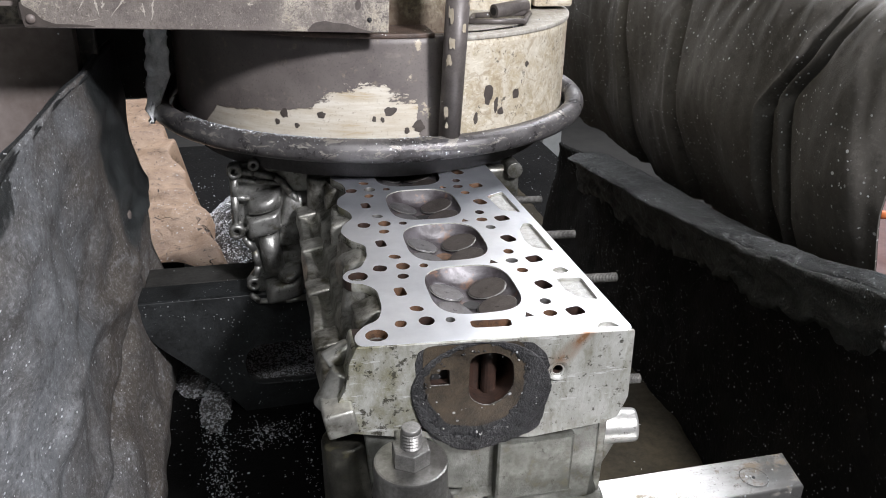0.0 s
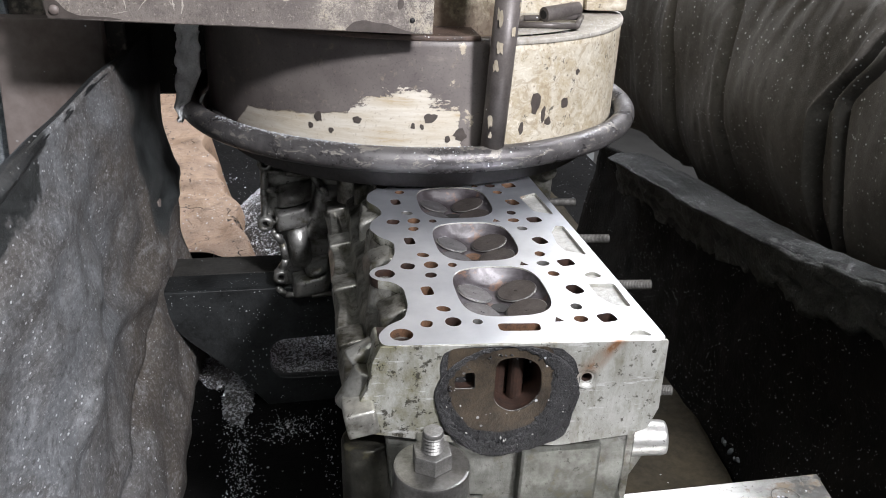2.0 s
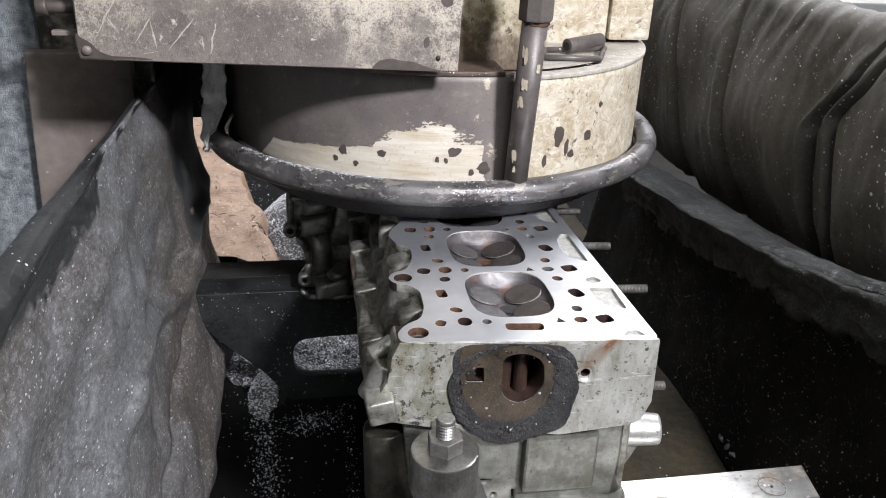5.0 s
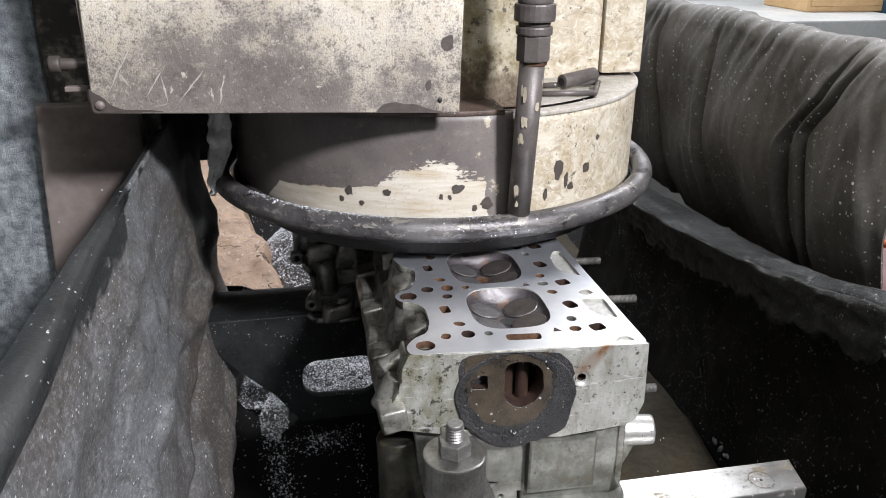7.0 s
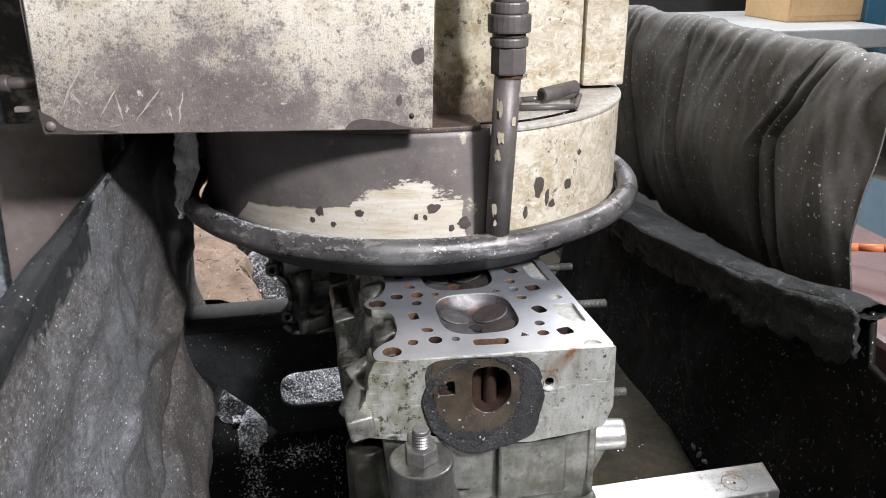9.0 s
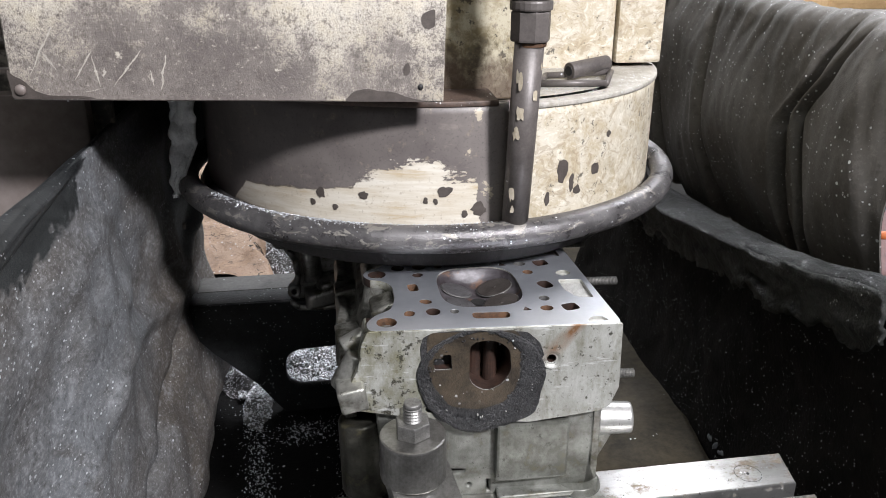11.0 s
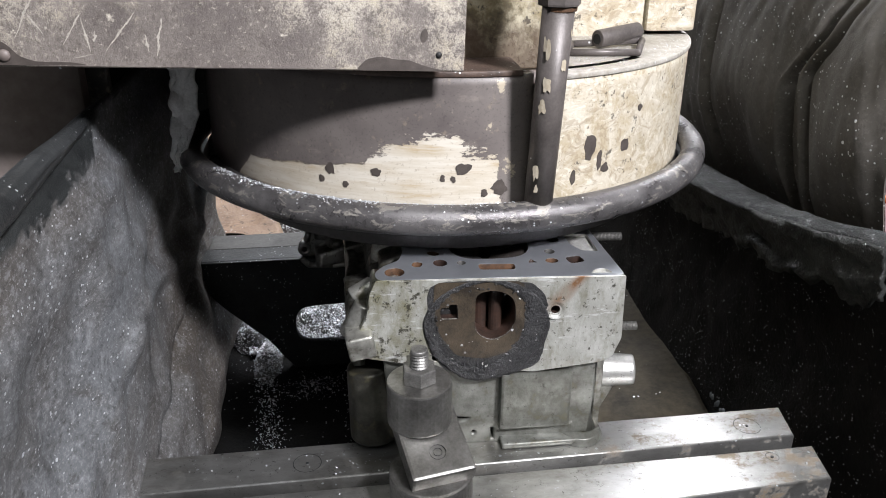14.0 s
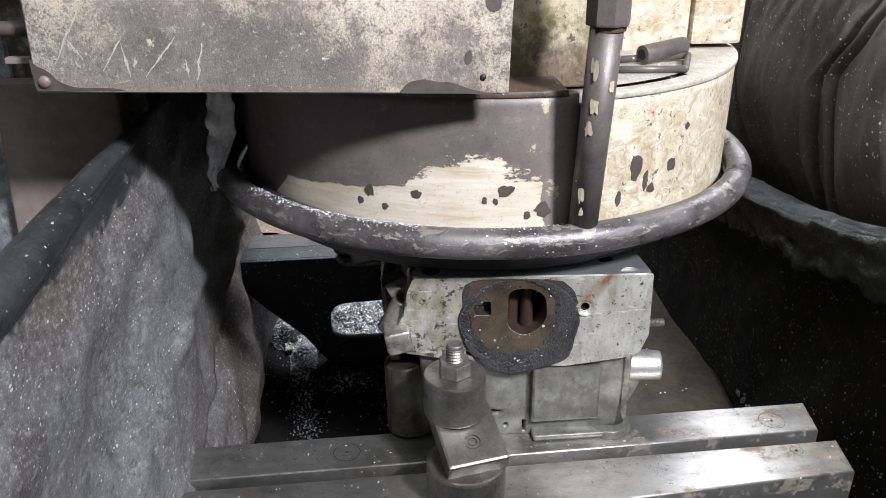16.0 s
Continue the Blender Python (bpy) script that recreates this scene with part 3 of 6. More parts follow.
def doubled(f, nu, nv, off):
    """A cloth of two layers, off apart along x, closed round its border."""
    bm = sheet(f, nu, nv)
    front = bm.verts[:]
    faces = bm.faces[:]
    border = [e for e in bm.edges if e.is_boundary]
    back = {v: bm.verts.new((v.co.x + off, v.co.y, v.co.z)) for v in front}
    for fc in faces:
        bm.faces.new([back[v] for v in reversed(fc.verts)])
    for e in border:
        a, b = e.verts
        bm.faces.new((a, b, back[b], back[a]))
    return bm


def threaded(bm, p0, p1, r, pitch=0.0013, seg=14):
    """A rod with ridges round it."""
    p0, p1 = Vector(p0), Vector(p1)
    d = p1 - p0
    q = d.to_track_quat("Z", "Y").to_matrix()
    n = max(3, int(d.length / pitch) * 2)
    rings = []
    for i in range(n + 1):
        rr = r * (1.0 if i % 2 else 0.86) * (0.85 if i == n else 1)
        rings.append([bm.verts.new(p0 + q @ Vector((rr * math.cos(a), rr * math.sin(a), d.length * i / n))) for a in [2 * math.pi * k / seg for k in range(seg)]])
    for a, b in zip(rings, rings[1:]):
        for k in range(seg):
            bm.faces.new((a[k], a[(k + 1) % seg], b[(k + 1) % seg], b[k]))
    bm.faces.new(rings[-1])
    bm.faces.new(rings[0][::-1])
    return bm


def plate_mesh(name, outline, holes, depth, bevel=0.0004):
    """A flat plate in its own xy plane, from z = -depth to 0, with holes through it."""
    cu = bpy.data.curves.new(name, "CURVE")
    cu.dimensions, cu.fill_mode, cu.extrude, cu.bevel_depth, cu.bevel_resolution = "2D", "BOTH", depth / 2 - bevel, bevel, 1
    for pts in [outline] + holes:
        sp = cu.splines.new("POLY")
        sp.points.add(len(pts) - 1)
        for p, (x, y) in zip(sp.points, pts):
            p.co = (x, y, 0, 1)
        sp.use_cyclic_u = True
    ob = new(name, cu)
    me = bpy.data.meshes.new_from_object(ob.evaluated_get(bpy.context.evaluated_depsgraph_get()))
    bpy.data.objects.remove(ob)
    bpy.data.curves.remove(cu)
    bm = bmesh.new()
    bm.from_mesh(me)
    bpy.data.meshes.remove(me)
    for v in bm.verts:
        v.co.z -= depth / 2
    return bm


def rounded(pts, r=0.004, n=4):
    """Round the corners of a polygon."""
    out = []
    for i, p in enumerate(pts):
        a, b, c = Vector(pts[i - 1]), Vector(p), Vector(pts[(i + 1) % len(pts)])
        k = min(r, (a - b).length * 0.45, (c - b).length * 0.45)
        s, e = b + (a - b).normalized() * k, b + (c - b).normalized() * k
        for j in range(n + 1):
            t = j / n
            q = s * (1 - t) ** 2 + b * 2 * t * (1 - t) + e * t * t
            out.append((q.x, q.y))
    return out


def oval(cx, cy, rx, ry, turn=0.0, n=20, power=2.0):
    out = []
    for k in range(n):
        a = 2 * math.pi * k / n
        c, s = math.cos(a), math.sin(a)
        x, y = rx * math.copysign(abs(c) ** (2 / power), c), ry * math.copysign(abs(s) ** (2 / power), s)
        t = radians(turn)
        out.append((cx + x * math.cos(t) - y * math.sin(t), cy + x * math.sin(t) + y * math.cos(t)))
    return out


def wob(x, y, z, k, amp, seed=0.0):
    return noise.noise(Vector((x * k + seed, y * k - seed, z * k + 2 * seed))) * amp


# ---- the cylinder head ----
PITCH = 0.096


def build_cylinder_head():
    head = thing("cylinder_head", "aluminium engine cylinder head with freshly ground deck on table bars", "cylinder head", (0, 0.2, -0.17))

    def own(name, bm, mat, label="", smooth=False, parent=None):
        bmesh.ops.translate(bm, verts=bm.verts[:], vec=(0, -0.2, 0.17))
        return part(name, bm, mat, parent or head, label, smooth)

    outline = [(0.1025, -0.011), (0.1, 0.08), (0.0975, 0.175), (0.0945, 0.27), (0.0905, 0.425), (-0.074, 0.43), (-0.078, 0.40), (-0.09, 0.38),
               (-0.093, 0.36), (-0.08, 0.335), (-0.079, 0.31), (-0.09, 0.295), (-0.093, 0.275), (-0.082, 0.255), (-0.08, 0.24), (-0.092, 0.222),
               (-0.096, 0.205), (-0.089, 0.186), (-0.076, 0.172), (-0.078, 0.148), (-0.086, 0.127), (-0.099, 0.122), (-0.104, 0.111), (-0.099, 0.1),
               (-0.086, 0.096), (-0.078, 0.084), (-0.078, 0.055), (-0.083, 0.036), (-0.096, 0.028), (-0.105, 0.014), (-0.103, 0.0)]
    outline = rounded(outline, 0.006, 3)
    centres = [(-0.001 - 0.002 * i, 0.0745 + PITCH * i) for i in range(4)]
    chambers = [oval(cx, cy, 0.0368, 0.0425, 0, 44, 3.2) for cx, cy in centres]
    small, pockets = [], []
    for i in range(-1, 4):
        dx, dy = -0.002 * i, PITCH * i
        if i >= 0:
            small += [oval(-0.052 + dx, 0.048 + dy, 0.0058, 0.0042, -28, 14), oval(-0.060 + dx, 0.078 + dy, 0.0047, 0.0075, 5, 16, 4),
                      oval(-0.053 + dx, 0.105 + dy, 0.0052, 0.0048, 30, 14), oval(0.051 + dx, 0.042 + dy, 0.0048, 0.0052, 0, 14),
                      oval(0.059 + dx, 0.070 + dy, 0.0062, 0.0080, 20, 16, 3), oval(0.050 + dx, 0.099 + dy, 0.0052, 0.0046, -30, 14)]
        if i < 3:
            small += [oval(-0.070 + dx, 0.123 + dy, 0.0062 if i >= 0 else 0.0046, 0.006 if i >= 0 else 0.005, -20, 14, 2.6),
                      oval(-0.050 + dx, 0.124 + dy, 0.0062, 0.0068, 0, 18), oval(-0.032 + dx, 0.1225 + dy, 0.0040, 0.0042, 0, 12),
                      [(0.0252 + dx, 0.1165 + dy), (0.0335 + dx, 0.1165 + dy), (0.0285 + dx, 0.1245 + dy)],
                      oval(0.0465 + dx, 0.119 + dy, 0.0058, 0.0050, 0, 14), oval(0.067 + dx, 0.119 + dy, 0.0072, 0.0066, 12, 16, 4)]
    small.append(rounded([(-0.0165, 0.0225), (-0.0165, 0.0115), (0.014, 0.009), (0.0155, 0.020)], 0.004, 4))
    bosses = [(-0.088, 0.0135), (-0.0905, 0.1105), (-0.083, 0.213), (-0.083, 0.287), (-0.082, 0.37)]
    rings = [oval(x, y, 0.0085, 0.0085, 0, 20) for x, y in bosses[:2]]
    pockets += [rounded(p, 0.003, 3) for p in (
        [(0.0728, 0.0788), (0.0950, 0.0773), (0.0945, 0.0375), (0.0798, 0.0412), (0.073, 0.0565)],
        [(0.0733, 0.1834), (0.0815, 0.1986), (0.0892, 0.1973), (0.0905, 0.1322), (0.0734, 0.1424), (0.0707, 0.1581)],
        [(0.0660, 0.2765), (0.0862, 0.2876), (0.0885, 0.2274), (0.0699, 0.2367)],
        [(0.0741, 0.0942), (0.080, 0.099), (0.0862, 0.0991), (0.0901, 0.0909), (0.0799, 0.0853)],
        [(0.0748, -0.0050), (0.0808, 0.0027), (0.0897, 0.0030), (0.0945, -0.0060)])]
    deck = own("deck", plate_mesh("deck", outline, chambers + small + rings + pockets, 0.008, 0.0002), "deck", "mirror-bright freshly ground deck face")
    deck.data.materials.append(M["rust"])
    deck.data.materials.append(M["face"])
    deck.data.materials.append(M["passage_shade"])
    deck.data.materials.append(M["thread"])
    marks = [(sum(p[0] for p in h) / len(h), sum(p[1] for p in h) / len(h), max(math.hypot(p[0] - h[0][0], p[1] - h[0][1]) for p in h) * 0.62 + 0.002) for h in small + rings]
    for p in deck.data.polygons:
        if abs(p.normal.z) < 0.4:
            x, y = p.center.x, p.center.y + 0.2
            near = [k for k, (a, b, r) in enumerate(marks) if math.hypot(x - a, y - b) < r]
            # Hole walls alternate between rust, bare steel and the shade-darkened colour.
            p.material_index = (1, 3, 4, 3, 1, 3, 1)[near[0] % 7] if near else 2

    for i, (cx, cy) in enumerate(centres):
        def bowl(u, v, cx=cx, cy=cy):
            a = 2 * math.pi * u
            c, s = math.cos(a), math.sin(a)
            k = 1 - v
            x, y = 0.0366 * k * math.copysign(abs(c) ** 0.625, c), 0.0423 * k * math.copysign(abs(s) ** 0.625, s)
            roof = 0.0155 - 0.010 * abs(x) / 0.037
            return (cx + x, cy + y, -0.0008 - min(roof, 0.058 * v + 0.0005))
        ch = own("combustion_chamber", sheet(bowl, 56, 16, True), "soot", "soot-stained pent-roof combustion chamber", True)
        for sx, sy, r, mt in ((0.0175, 0.0155, 0.0158, "valve"), (0.0175, -0.0175, 0.0158, "valve"), (-0.0185, 0.013, 0.0138, "valve_pale"), (-0.0185, -0.0185, 0.0138, "valve_pale")):
            bm = bmesh.new()
            n = Vector((-math.copysign(0.27, sx), 0, 1)).normalized()
            c = Vector((cx + sx, cy + sy, -0.0155 + 0.010 * abs(sx) / 0.037 + 0.0006))
            tube(bm, c - n * 0.004, c + n * 0.0012, r, None, 30, 0.0005)
            tube(bm, c, c + n * 0.0016, 0.0022, 0.0018, 12)
            own("valve", bm, mt, "", False, ch)
            seat = sheet(lambda u, v: c + n * (0.0004 + 0.0006 * v) + Matrix.Rotation(6.2832 * u, 3, n) @ (n.orthogonal().normalized() * (r + 0.0012 - 0.0009 * v)), 36, 1, True)
            own("valve_seat", seat, "thread", "bright machined valve seat", False, ch)
        # Shallow disc on the roof, coloured dark for the plug hole's shade.
        ring = sheet(lambda u, v: (cx - 0.001 + (0.0076 - 0.0072 * v) * math.cos(6.2832 * u), cy - 0.004 + (0.0070 - 0.0066 * v) * math.sin(6.2832 * u), -0.0142 - 0.0008 * v), 24, 3, True)
        own("plug_hole", ring, "rust" if i == 1 else "black", "disc standing in for the shaded spark plug hole", True, ch)

    for x, y in bosses[:2]:
        bm = sheet(lambda u, v: (x + (0.0085 - 0.001 * (v > 0.3)) * math.cos(6.2832 * u), y + (0.0085 - 0.001 * (v > 0.3)) * math.sin(6.2832 * u), -0.0006 - 0.02 * v), 24, 4, True)
        own("dowel_bush", bm, "cast_bright", "pale bolt hole bush", True)
    for k, p in enumerate(pockets):
        bm = plate_mesh("pocket_floor", [(x, y) for x, y in p], [], 0.004, 0.0)
        bmesh.ops.translate(bm, verts=bm.verts[:], vec=(0, 0, -0.0032 if k < 4 else -0.0025))
        own("pocket_floor", bm, "pocket", "rough pitted casting pocket")

    # the casting under the deck
    bm = bmesh.new()
    box(bm, -0.078, 0.090, 0.045, 0.425, -0.168, -0.034, 0.002)
    box(bm, 0.0895, 0.0965, 0.0, 0.425, -0.17, -0.0085, 0.001)
    box(bm, -0.10, 0.088, 0.055, 0.40, -0.17, -0.085, 0.006)
    own("core_casting", bm, "cast")
    # exhaust side: saddles between the bolt lobes, a groove, then the flange rail
    prof = ((0.0, 0.004, -0.009), (0.14, 0.007, -0.022), (0.30, 0.020, -0.031), (0.40, 0.031, -0.040), (0.46, 0.034, -0.052), (0.52, 0.040, -0.055), (0.57, 0.045, -0.050), (0.62, 0.052, -0.050), (0.68, 0.055, -0.062), (1.0, 0.036, -0.165))

    def flank(u, v):
        y = 0.024 + 0.405 * u
        ph = (y - 0.014) / PITCH * 2 * math.pi
        lobe = (0.5 + 0.5 * math.cos(ph)) ** 2
        for (v0, o0, z0), (v1, o1, z1) in zip(prof, prof[1:]):
            if v <= v1:
                t = (v - v0) / (v1 - v0)
                out, z = o0 + (o1 - o0) * t, z0 + (z1 - z0) * t
                break
        out += 0.011 * lobe * max(0.0, 1 - v / 0.42) + 0.0015 * math.cos(ph) * math.exp(-((v - 0.6) / 0.08) ** 2)
        return (-0.076 - out + wob(y, z, 0, 26, 0.002), y, z + 0.005 * lobe * math.exp(-((v - 0.36) / 0.12) ** 2))
    own("exhaust_flank", thicken(sheet(flank, 150, 90), 0.010), "cast_side", "oily cast exhaust side with flange rail", True)
    edge = [(min(x, -0.0765) + 0.0012, y) for x, y in outline if x < -0.0735 and 0.0 <= y <= 0.425]
    edge.sort(key=lambda p: p[1])
    bm = plate_mesh("lobe_wall", [(-0.0735, edge[0][1]), (-0.0735, edge[-1][1])] + edge[::-1], [r for r in rings], 0.040, 0.0005)
    bmesh.ops.translate(bm, verts=bm.verts[:], vec=(0, 0, -0.0079))
    for v in bm.verts:
        if v.co.z < -0.03:
            v.co.x -= 0.006
    own("lobe_wall", bm, "cast_side")
    for k, (x, y) in enumerate(bosses):
        bm = bmesh.new()
        tube(bm, (x - 0.004, y, -0.06), (x, y, -0.0305 if k < 2 else -0.008), 0.016, 0.0148, 24, 0.002)
        own("bolt_boss", bm, "cast_side", "", True)
    for k in range(5):
        y = 0.002 + PITCH * k - 0.002
        bm = bmesh.new()
        box(bm, -0.011, 0.012, -0.015, 0.013, -0.018, 0.003, 0.003, 3, Matrix.Translation((-0.1205, y, -0.0485)) @ Euler((0, radians(-10), radians(3))).to_matrix().to_4x4())
        own("flange_lug", bm, "cast_side", "", True)
    for k in range(4):
        bm = bmesh.new()
        y = 0.076 + PITCH * k
        box(bm, -0.101, -0.076, y - 0.016, y + 0.014, -0.050, -0.0095, 0.005, 3)
        for v in bm.verts:
            v.co.x += wob(v.co.x, v.co.y, v.co.z, 110, 0.005, k)
            v.co.z += wob(v.co.y, v.co.x, v.co.z, 110, 0.004, k + 3.0) + (v.co.x + 0.09) * 0.45
        own("port_lump", bm, "cast_side", "", True)

    # front end: upper face with ports, lower recessed casting
    face_out = rounded([(-0.106, -0.0081), (0.1028, -0.0081), (0.1045, -0.060), (0.098, -0.078), (0.088, -0.083), (0.03, -0.091), (-0.06, -0.083), (-0.113, -0.073), (-0.122, -0.052), (-0.113, -0.034)], 0.002, 3)
    port = rounded([(-0.0225, -0.0125), (-0.004, -0.0098), (0.0105, -0.018), (0.0125, -0.040), (0.006, -0.052), (-0.008, -0.059), (-0.0225, -0.050)], 0.008, 5)
    slot = rounded([(-0.0515, -0.0255), (-0.0445, -0.0255), (-0.044, -0.0225), (-0.0375, -0.0225), (-0.0365, -0.0365), (-0.0515, -0.0365)], 0.002, 3)
    bolt = oval(0.0455, -0.0305, 0.0042, 0.0042, 0, 18)
    bolt2 = oval(-0.0555, -0.0745, 0.0035, 0.0035, 0, 14)
    bm = plate_mesh("end_face", face_out, [port, slot, bolt, bolt2], 0.040, 0.0002)
    skew = Matrix(((1, 0, 0, 0), (-0.052, 0, -1, -0.0062), (0, 1, 0, 0), (0, 0, 0, 1)))
    bmesh.ops.transform(bm, matrix=skew, verts=bm.verts[:])
    skin = rounded([(-0.1045, -0.0004), (0.1028, -0.0004), (0.1045, -0.060), (0.098, -0.078), (0.088, -0.083), (0.03, -0.091), (-0.06, -0.083), (-0.113, -0.073), (-0.122, -0.052), (-0.113, -0.034), (-0.1095, -0.012)], 0.0015, 3)
    sk = plate_mesh("end_face", skin, [port, slot, bolt, bolt2], 0.0022, 0.0002)
    bmesh.ops.translate(sk, verts=sk.verts[:], vec=(0, 0, 0.0011))
    bmesh.ops.transform(sk, matrix=skew, verts=sk.verts[:])
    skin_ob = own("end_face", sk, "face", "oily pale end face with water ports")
    skin_ob.data.materials.append(M["passage_shade"])
    # Opening walls get the near-black colour that holds their shade.
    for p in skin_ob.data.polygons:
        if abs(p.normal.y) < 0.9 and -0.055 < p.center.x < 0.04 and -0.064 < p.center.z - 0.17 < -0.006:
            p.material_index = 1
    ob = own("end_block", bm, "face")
    ob.data.materials.append(M["passage_shade"])
    # Deeper walls of the openings are shade-darkened too.
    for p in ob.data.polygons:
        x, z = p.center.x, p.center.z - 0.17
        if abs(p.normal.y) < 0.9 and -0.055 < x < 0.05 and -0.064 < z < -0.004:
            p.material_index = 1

    def on_face(x, z, out=0.0):
        return Vector((x, -0.0062 - 0.052 * x - out, z))

    # black sealant round the ports, brown film inside it
    def smear(u, v):
        a = 2 * math.pi * u
        c, s = math.cos(a), math.sin(a)
        r0 = 1.0 + 0.03 * math.sin(3 * a) + wob(c, s, 0, 2.0, 0.05) + wob(c, s, 0, 14.0, 0.010)
        r1 = 0.86 - 0.33 * max(0.0, c) ** 0.8 * (1 if s < 0.5 else 0.6) - 0.10 * max(0.0, -s) + 0.06 * max(0.0, s) + wob(c, s, 1, 2.6, 0.05) + wob(c, s, 1, 12.0, 0.05)
        r = r0 + (r1 - r0) * v
        h = 0.0025 + (0.0003 + (0.0008 + 0.0016 * max(0.0, -0.5 * c - 0.7 * s)) * abs(wob(c * r, s * r, 0, 16.0, 1.0) + wob(c * r, s * r, 2, 37.0, 0.6))) * math.sin(math.pi * v) ** 0.5
        x, z = -0.012 + 0.0535 * r * c, -0.0475 + 0.0490 * r * s
        return on_face(min(x, 0.044), min(z, -0.0022), h if 0 < v < 1 else -0.0004)
    base = [(x, z) for x, z in rounded([(-0.062, -0.0035), (-0.04, -0.002), (-0.02, -0.0018), (0.022, -0.003), (0.035, -0.014), (0.041, -0.032), (0.0405, -0.055), (0.034, -0.083), (0.012, -0.0925), (-0.012, -0.0985), (-0.035, -0.092), (-0.052, -0.082), (-0.060, -0.066), (-0.0655, -0.045), (-0.0615, -0.026)], 0.016, 6)]
    base = [(x + wob(x, z, 0, 120, 0.0018), min(z + wob(z, x, 1, 120, 0.0018), -0.0016)) for x, z in base]
    bm = plate_mesh("sealant_layer", base, [port, slot], 0.0012, 0.0)
    bmesh.ops.translate(bm, verts=bm.verts[:], vec=(0, 0, 0.0019))
    bmesh.ops.transform(bm, matrix=skew, verts=bm.verts[:])
    own("sealant_layer", bm, "sealant", "smeared layer of black gasket sealant")
    own("sealant_bead", sheet(smear, 220, 12, True), "sealant", "lumpy smeared black gasket sealant", True)
    film = rounded([(-0.057, -0.0022), (0.016, -0.0022), (0.020, -0.012), (0.019, -0.050), (0.010, -0.068), (-0.012, -0.076), (-0.038, -0.072), (-0.053, -0.050), (-0.0575, -0.03)], 0.006, 4)
    bm = plate_mesh("coolant_film", film, [slot, port], 0.0004, 0.0)
    bmesh.ops.translate(bm, verts=bm.verts[:], vec=(0, 0, 0.0022))
    bmesh.ops.transform(bm, matrix=skew, verts=bm.verts[:])
    own("coolant_film", bm, "brownfilm", "brown dried coolant film")
    # crumbs of old sealant and chips stuck along the bead
    rng = random.Random(12)
    bm, pale = bmesh.new(), bmesh.new()
    for k in range(150):
        a = radians(rng.uniform(150, 330) if k % 3 else rng.uniform(-40, 150))
        r = rng.gauss(0.86, 0.07)
        q = on_face(-0.012 + 0.051 * r * math.cos(a), min(-0.047 + 0.0465 * r * math.sin(a), -0.004), 0.0028)
        m = Matrix.Translation(q) @ Euler([rng.uniform(0, 3) for _ in range(3)]).to_matrix().to_4x4() @ Matrix.Diagonal((rng.uniform(0.7, 1.8), rng.uniform(0.6, 1.2), 0.7, 1))
        bmesh.ops.create_icosphere(pale if k % 13 == 0 else bm, subdivisions=1, radius=rng.uniform(0.0004, 0.0012), matrix=m)
    tagged(own("sealant_crumb", bm, "sealant"), kind="stuff")
    tagged(own("pale_crumb", pale, "pocket"), kind="stuff")
    bm = sheet(lambda u, v: on_face(0.0455 + (0.0085 - 0.0042 * v) * math.cos(6.2832 * u), -0.0305 + (0.0085 - 0.0042 * v) * math.sin(6.2832 * u), 0.0027 - 0.0026 * v * v), 24, 3, True)
    own("tapped_boss", bm, "face", "", True)
    # port's inner wall tongue, in the shade-darkened passage colour
    bm = bmesh.new()
    tube(bm, (-0.014, 0.022, -0.062), (-0.014, 0.022, -0.008), 0.009, None, 20)
    tube(bm, (-0.002, 0.012, -0.06), (-0.002, 0.012, -0.006), 0.006, None, 16)
    own("port_web", bm, "passage_shade")
    # Black box set inside the port to stand in for its shade.
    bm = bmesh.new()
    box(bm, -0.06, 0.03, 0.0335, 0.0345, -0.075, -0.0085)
    own("port_shade_box", bm, "black")
    # Another close behind the slot, so that it reads fully dark.
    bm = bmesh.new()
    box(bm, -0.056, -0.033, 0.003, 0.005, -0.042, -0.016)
    own("slot_shade_box", bm, "black")

    # lower casting of the end
    low = rounded([(-0.098, -0.079), (-0.03, -0.084), (0.085, -0.082), (0.087, -0.12), (0.083, -0.169), (-0.088, -0.1695), (-0.094, -0.13)], 0.004, 3)
    low_slot = rounded([(-0.0062, -0.153), (-0.0002, -0.153), (0.0005, -0.1685), (-0.0055, -0.1685)], 0.002, 3)
    low_hole = oval(-0.0200, -0.1590, 0.0036, 0.0036, 0, 12)
    tri_hole = rounded([(-0.0395, -0.1395), (-0.0215, -0.1415), (-0.024, -0.1465), (-0.035, -0.1495)], 0.002, 3)
    bm = plate_mesh("lower_end_casting", low, [low_slot, low_hole, tri_hole], 0.045, 0.002)
    bmesh.ops.translate(bm, verts=bm.verts[:], vec=(0, 0, -0.006))
    bmesh.ops.transform(bm, matrix=skew, verts=bm.verts[:])
    own("lower_end_casting", bm, "low_cast")
    bm = bmesh.new()
    box(bm, 0.002, 0.066, -0.0095, 0.02, -0.151, -0.093, 0.0025)
    own("end_panel", bm, "low_cast", "raised square panel of grey casting")
    bm = bmesh.new()
    box(bm, 0.004, 0.074, -0.014, 0.02, -0.1695, -0.1635, 0.002)
    tube(bm, (0.080, 0.004, -0.17), (0.080, 0.004, -0.163), 0.022, 0.019, 24, 0.001)
    tube(bm, (0.083, 0.012, -0.165), (0.079, 0.016, -0.1), 0.017, 0.009, 20)
    own("foot_flange", bm, "low_cast", "", True)
    bm = bmesh.new()
    tube(bm, (0.06, 0.028, -0.114), (0.131, 0.016, -0.112), 0.0175, 0.0140, 26, 0.003)
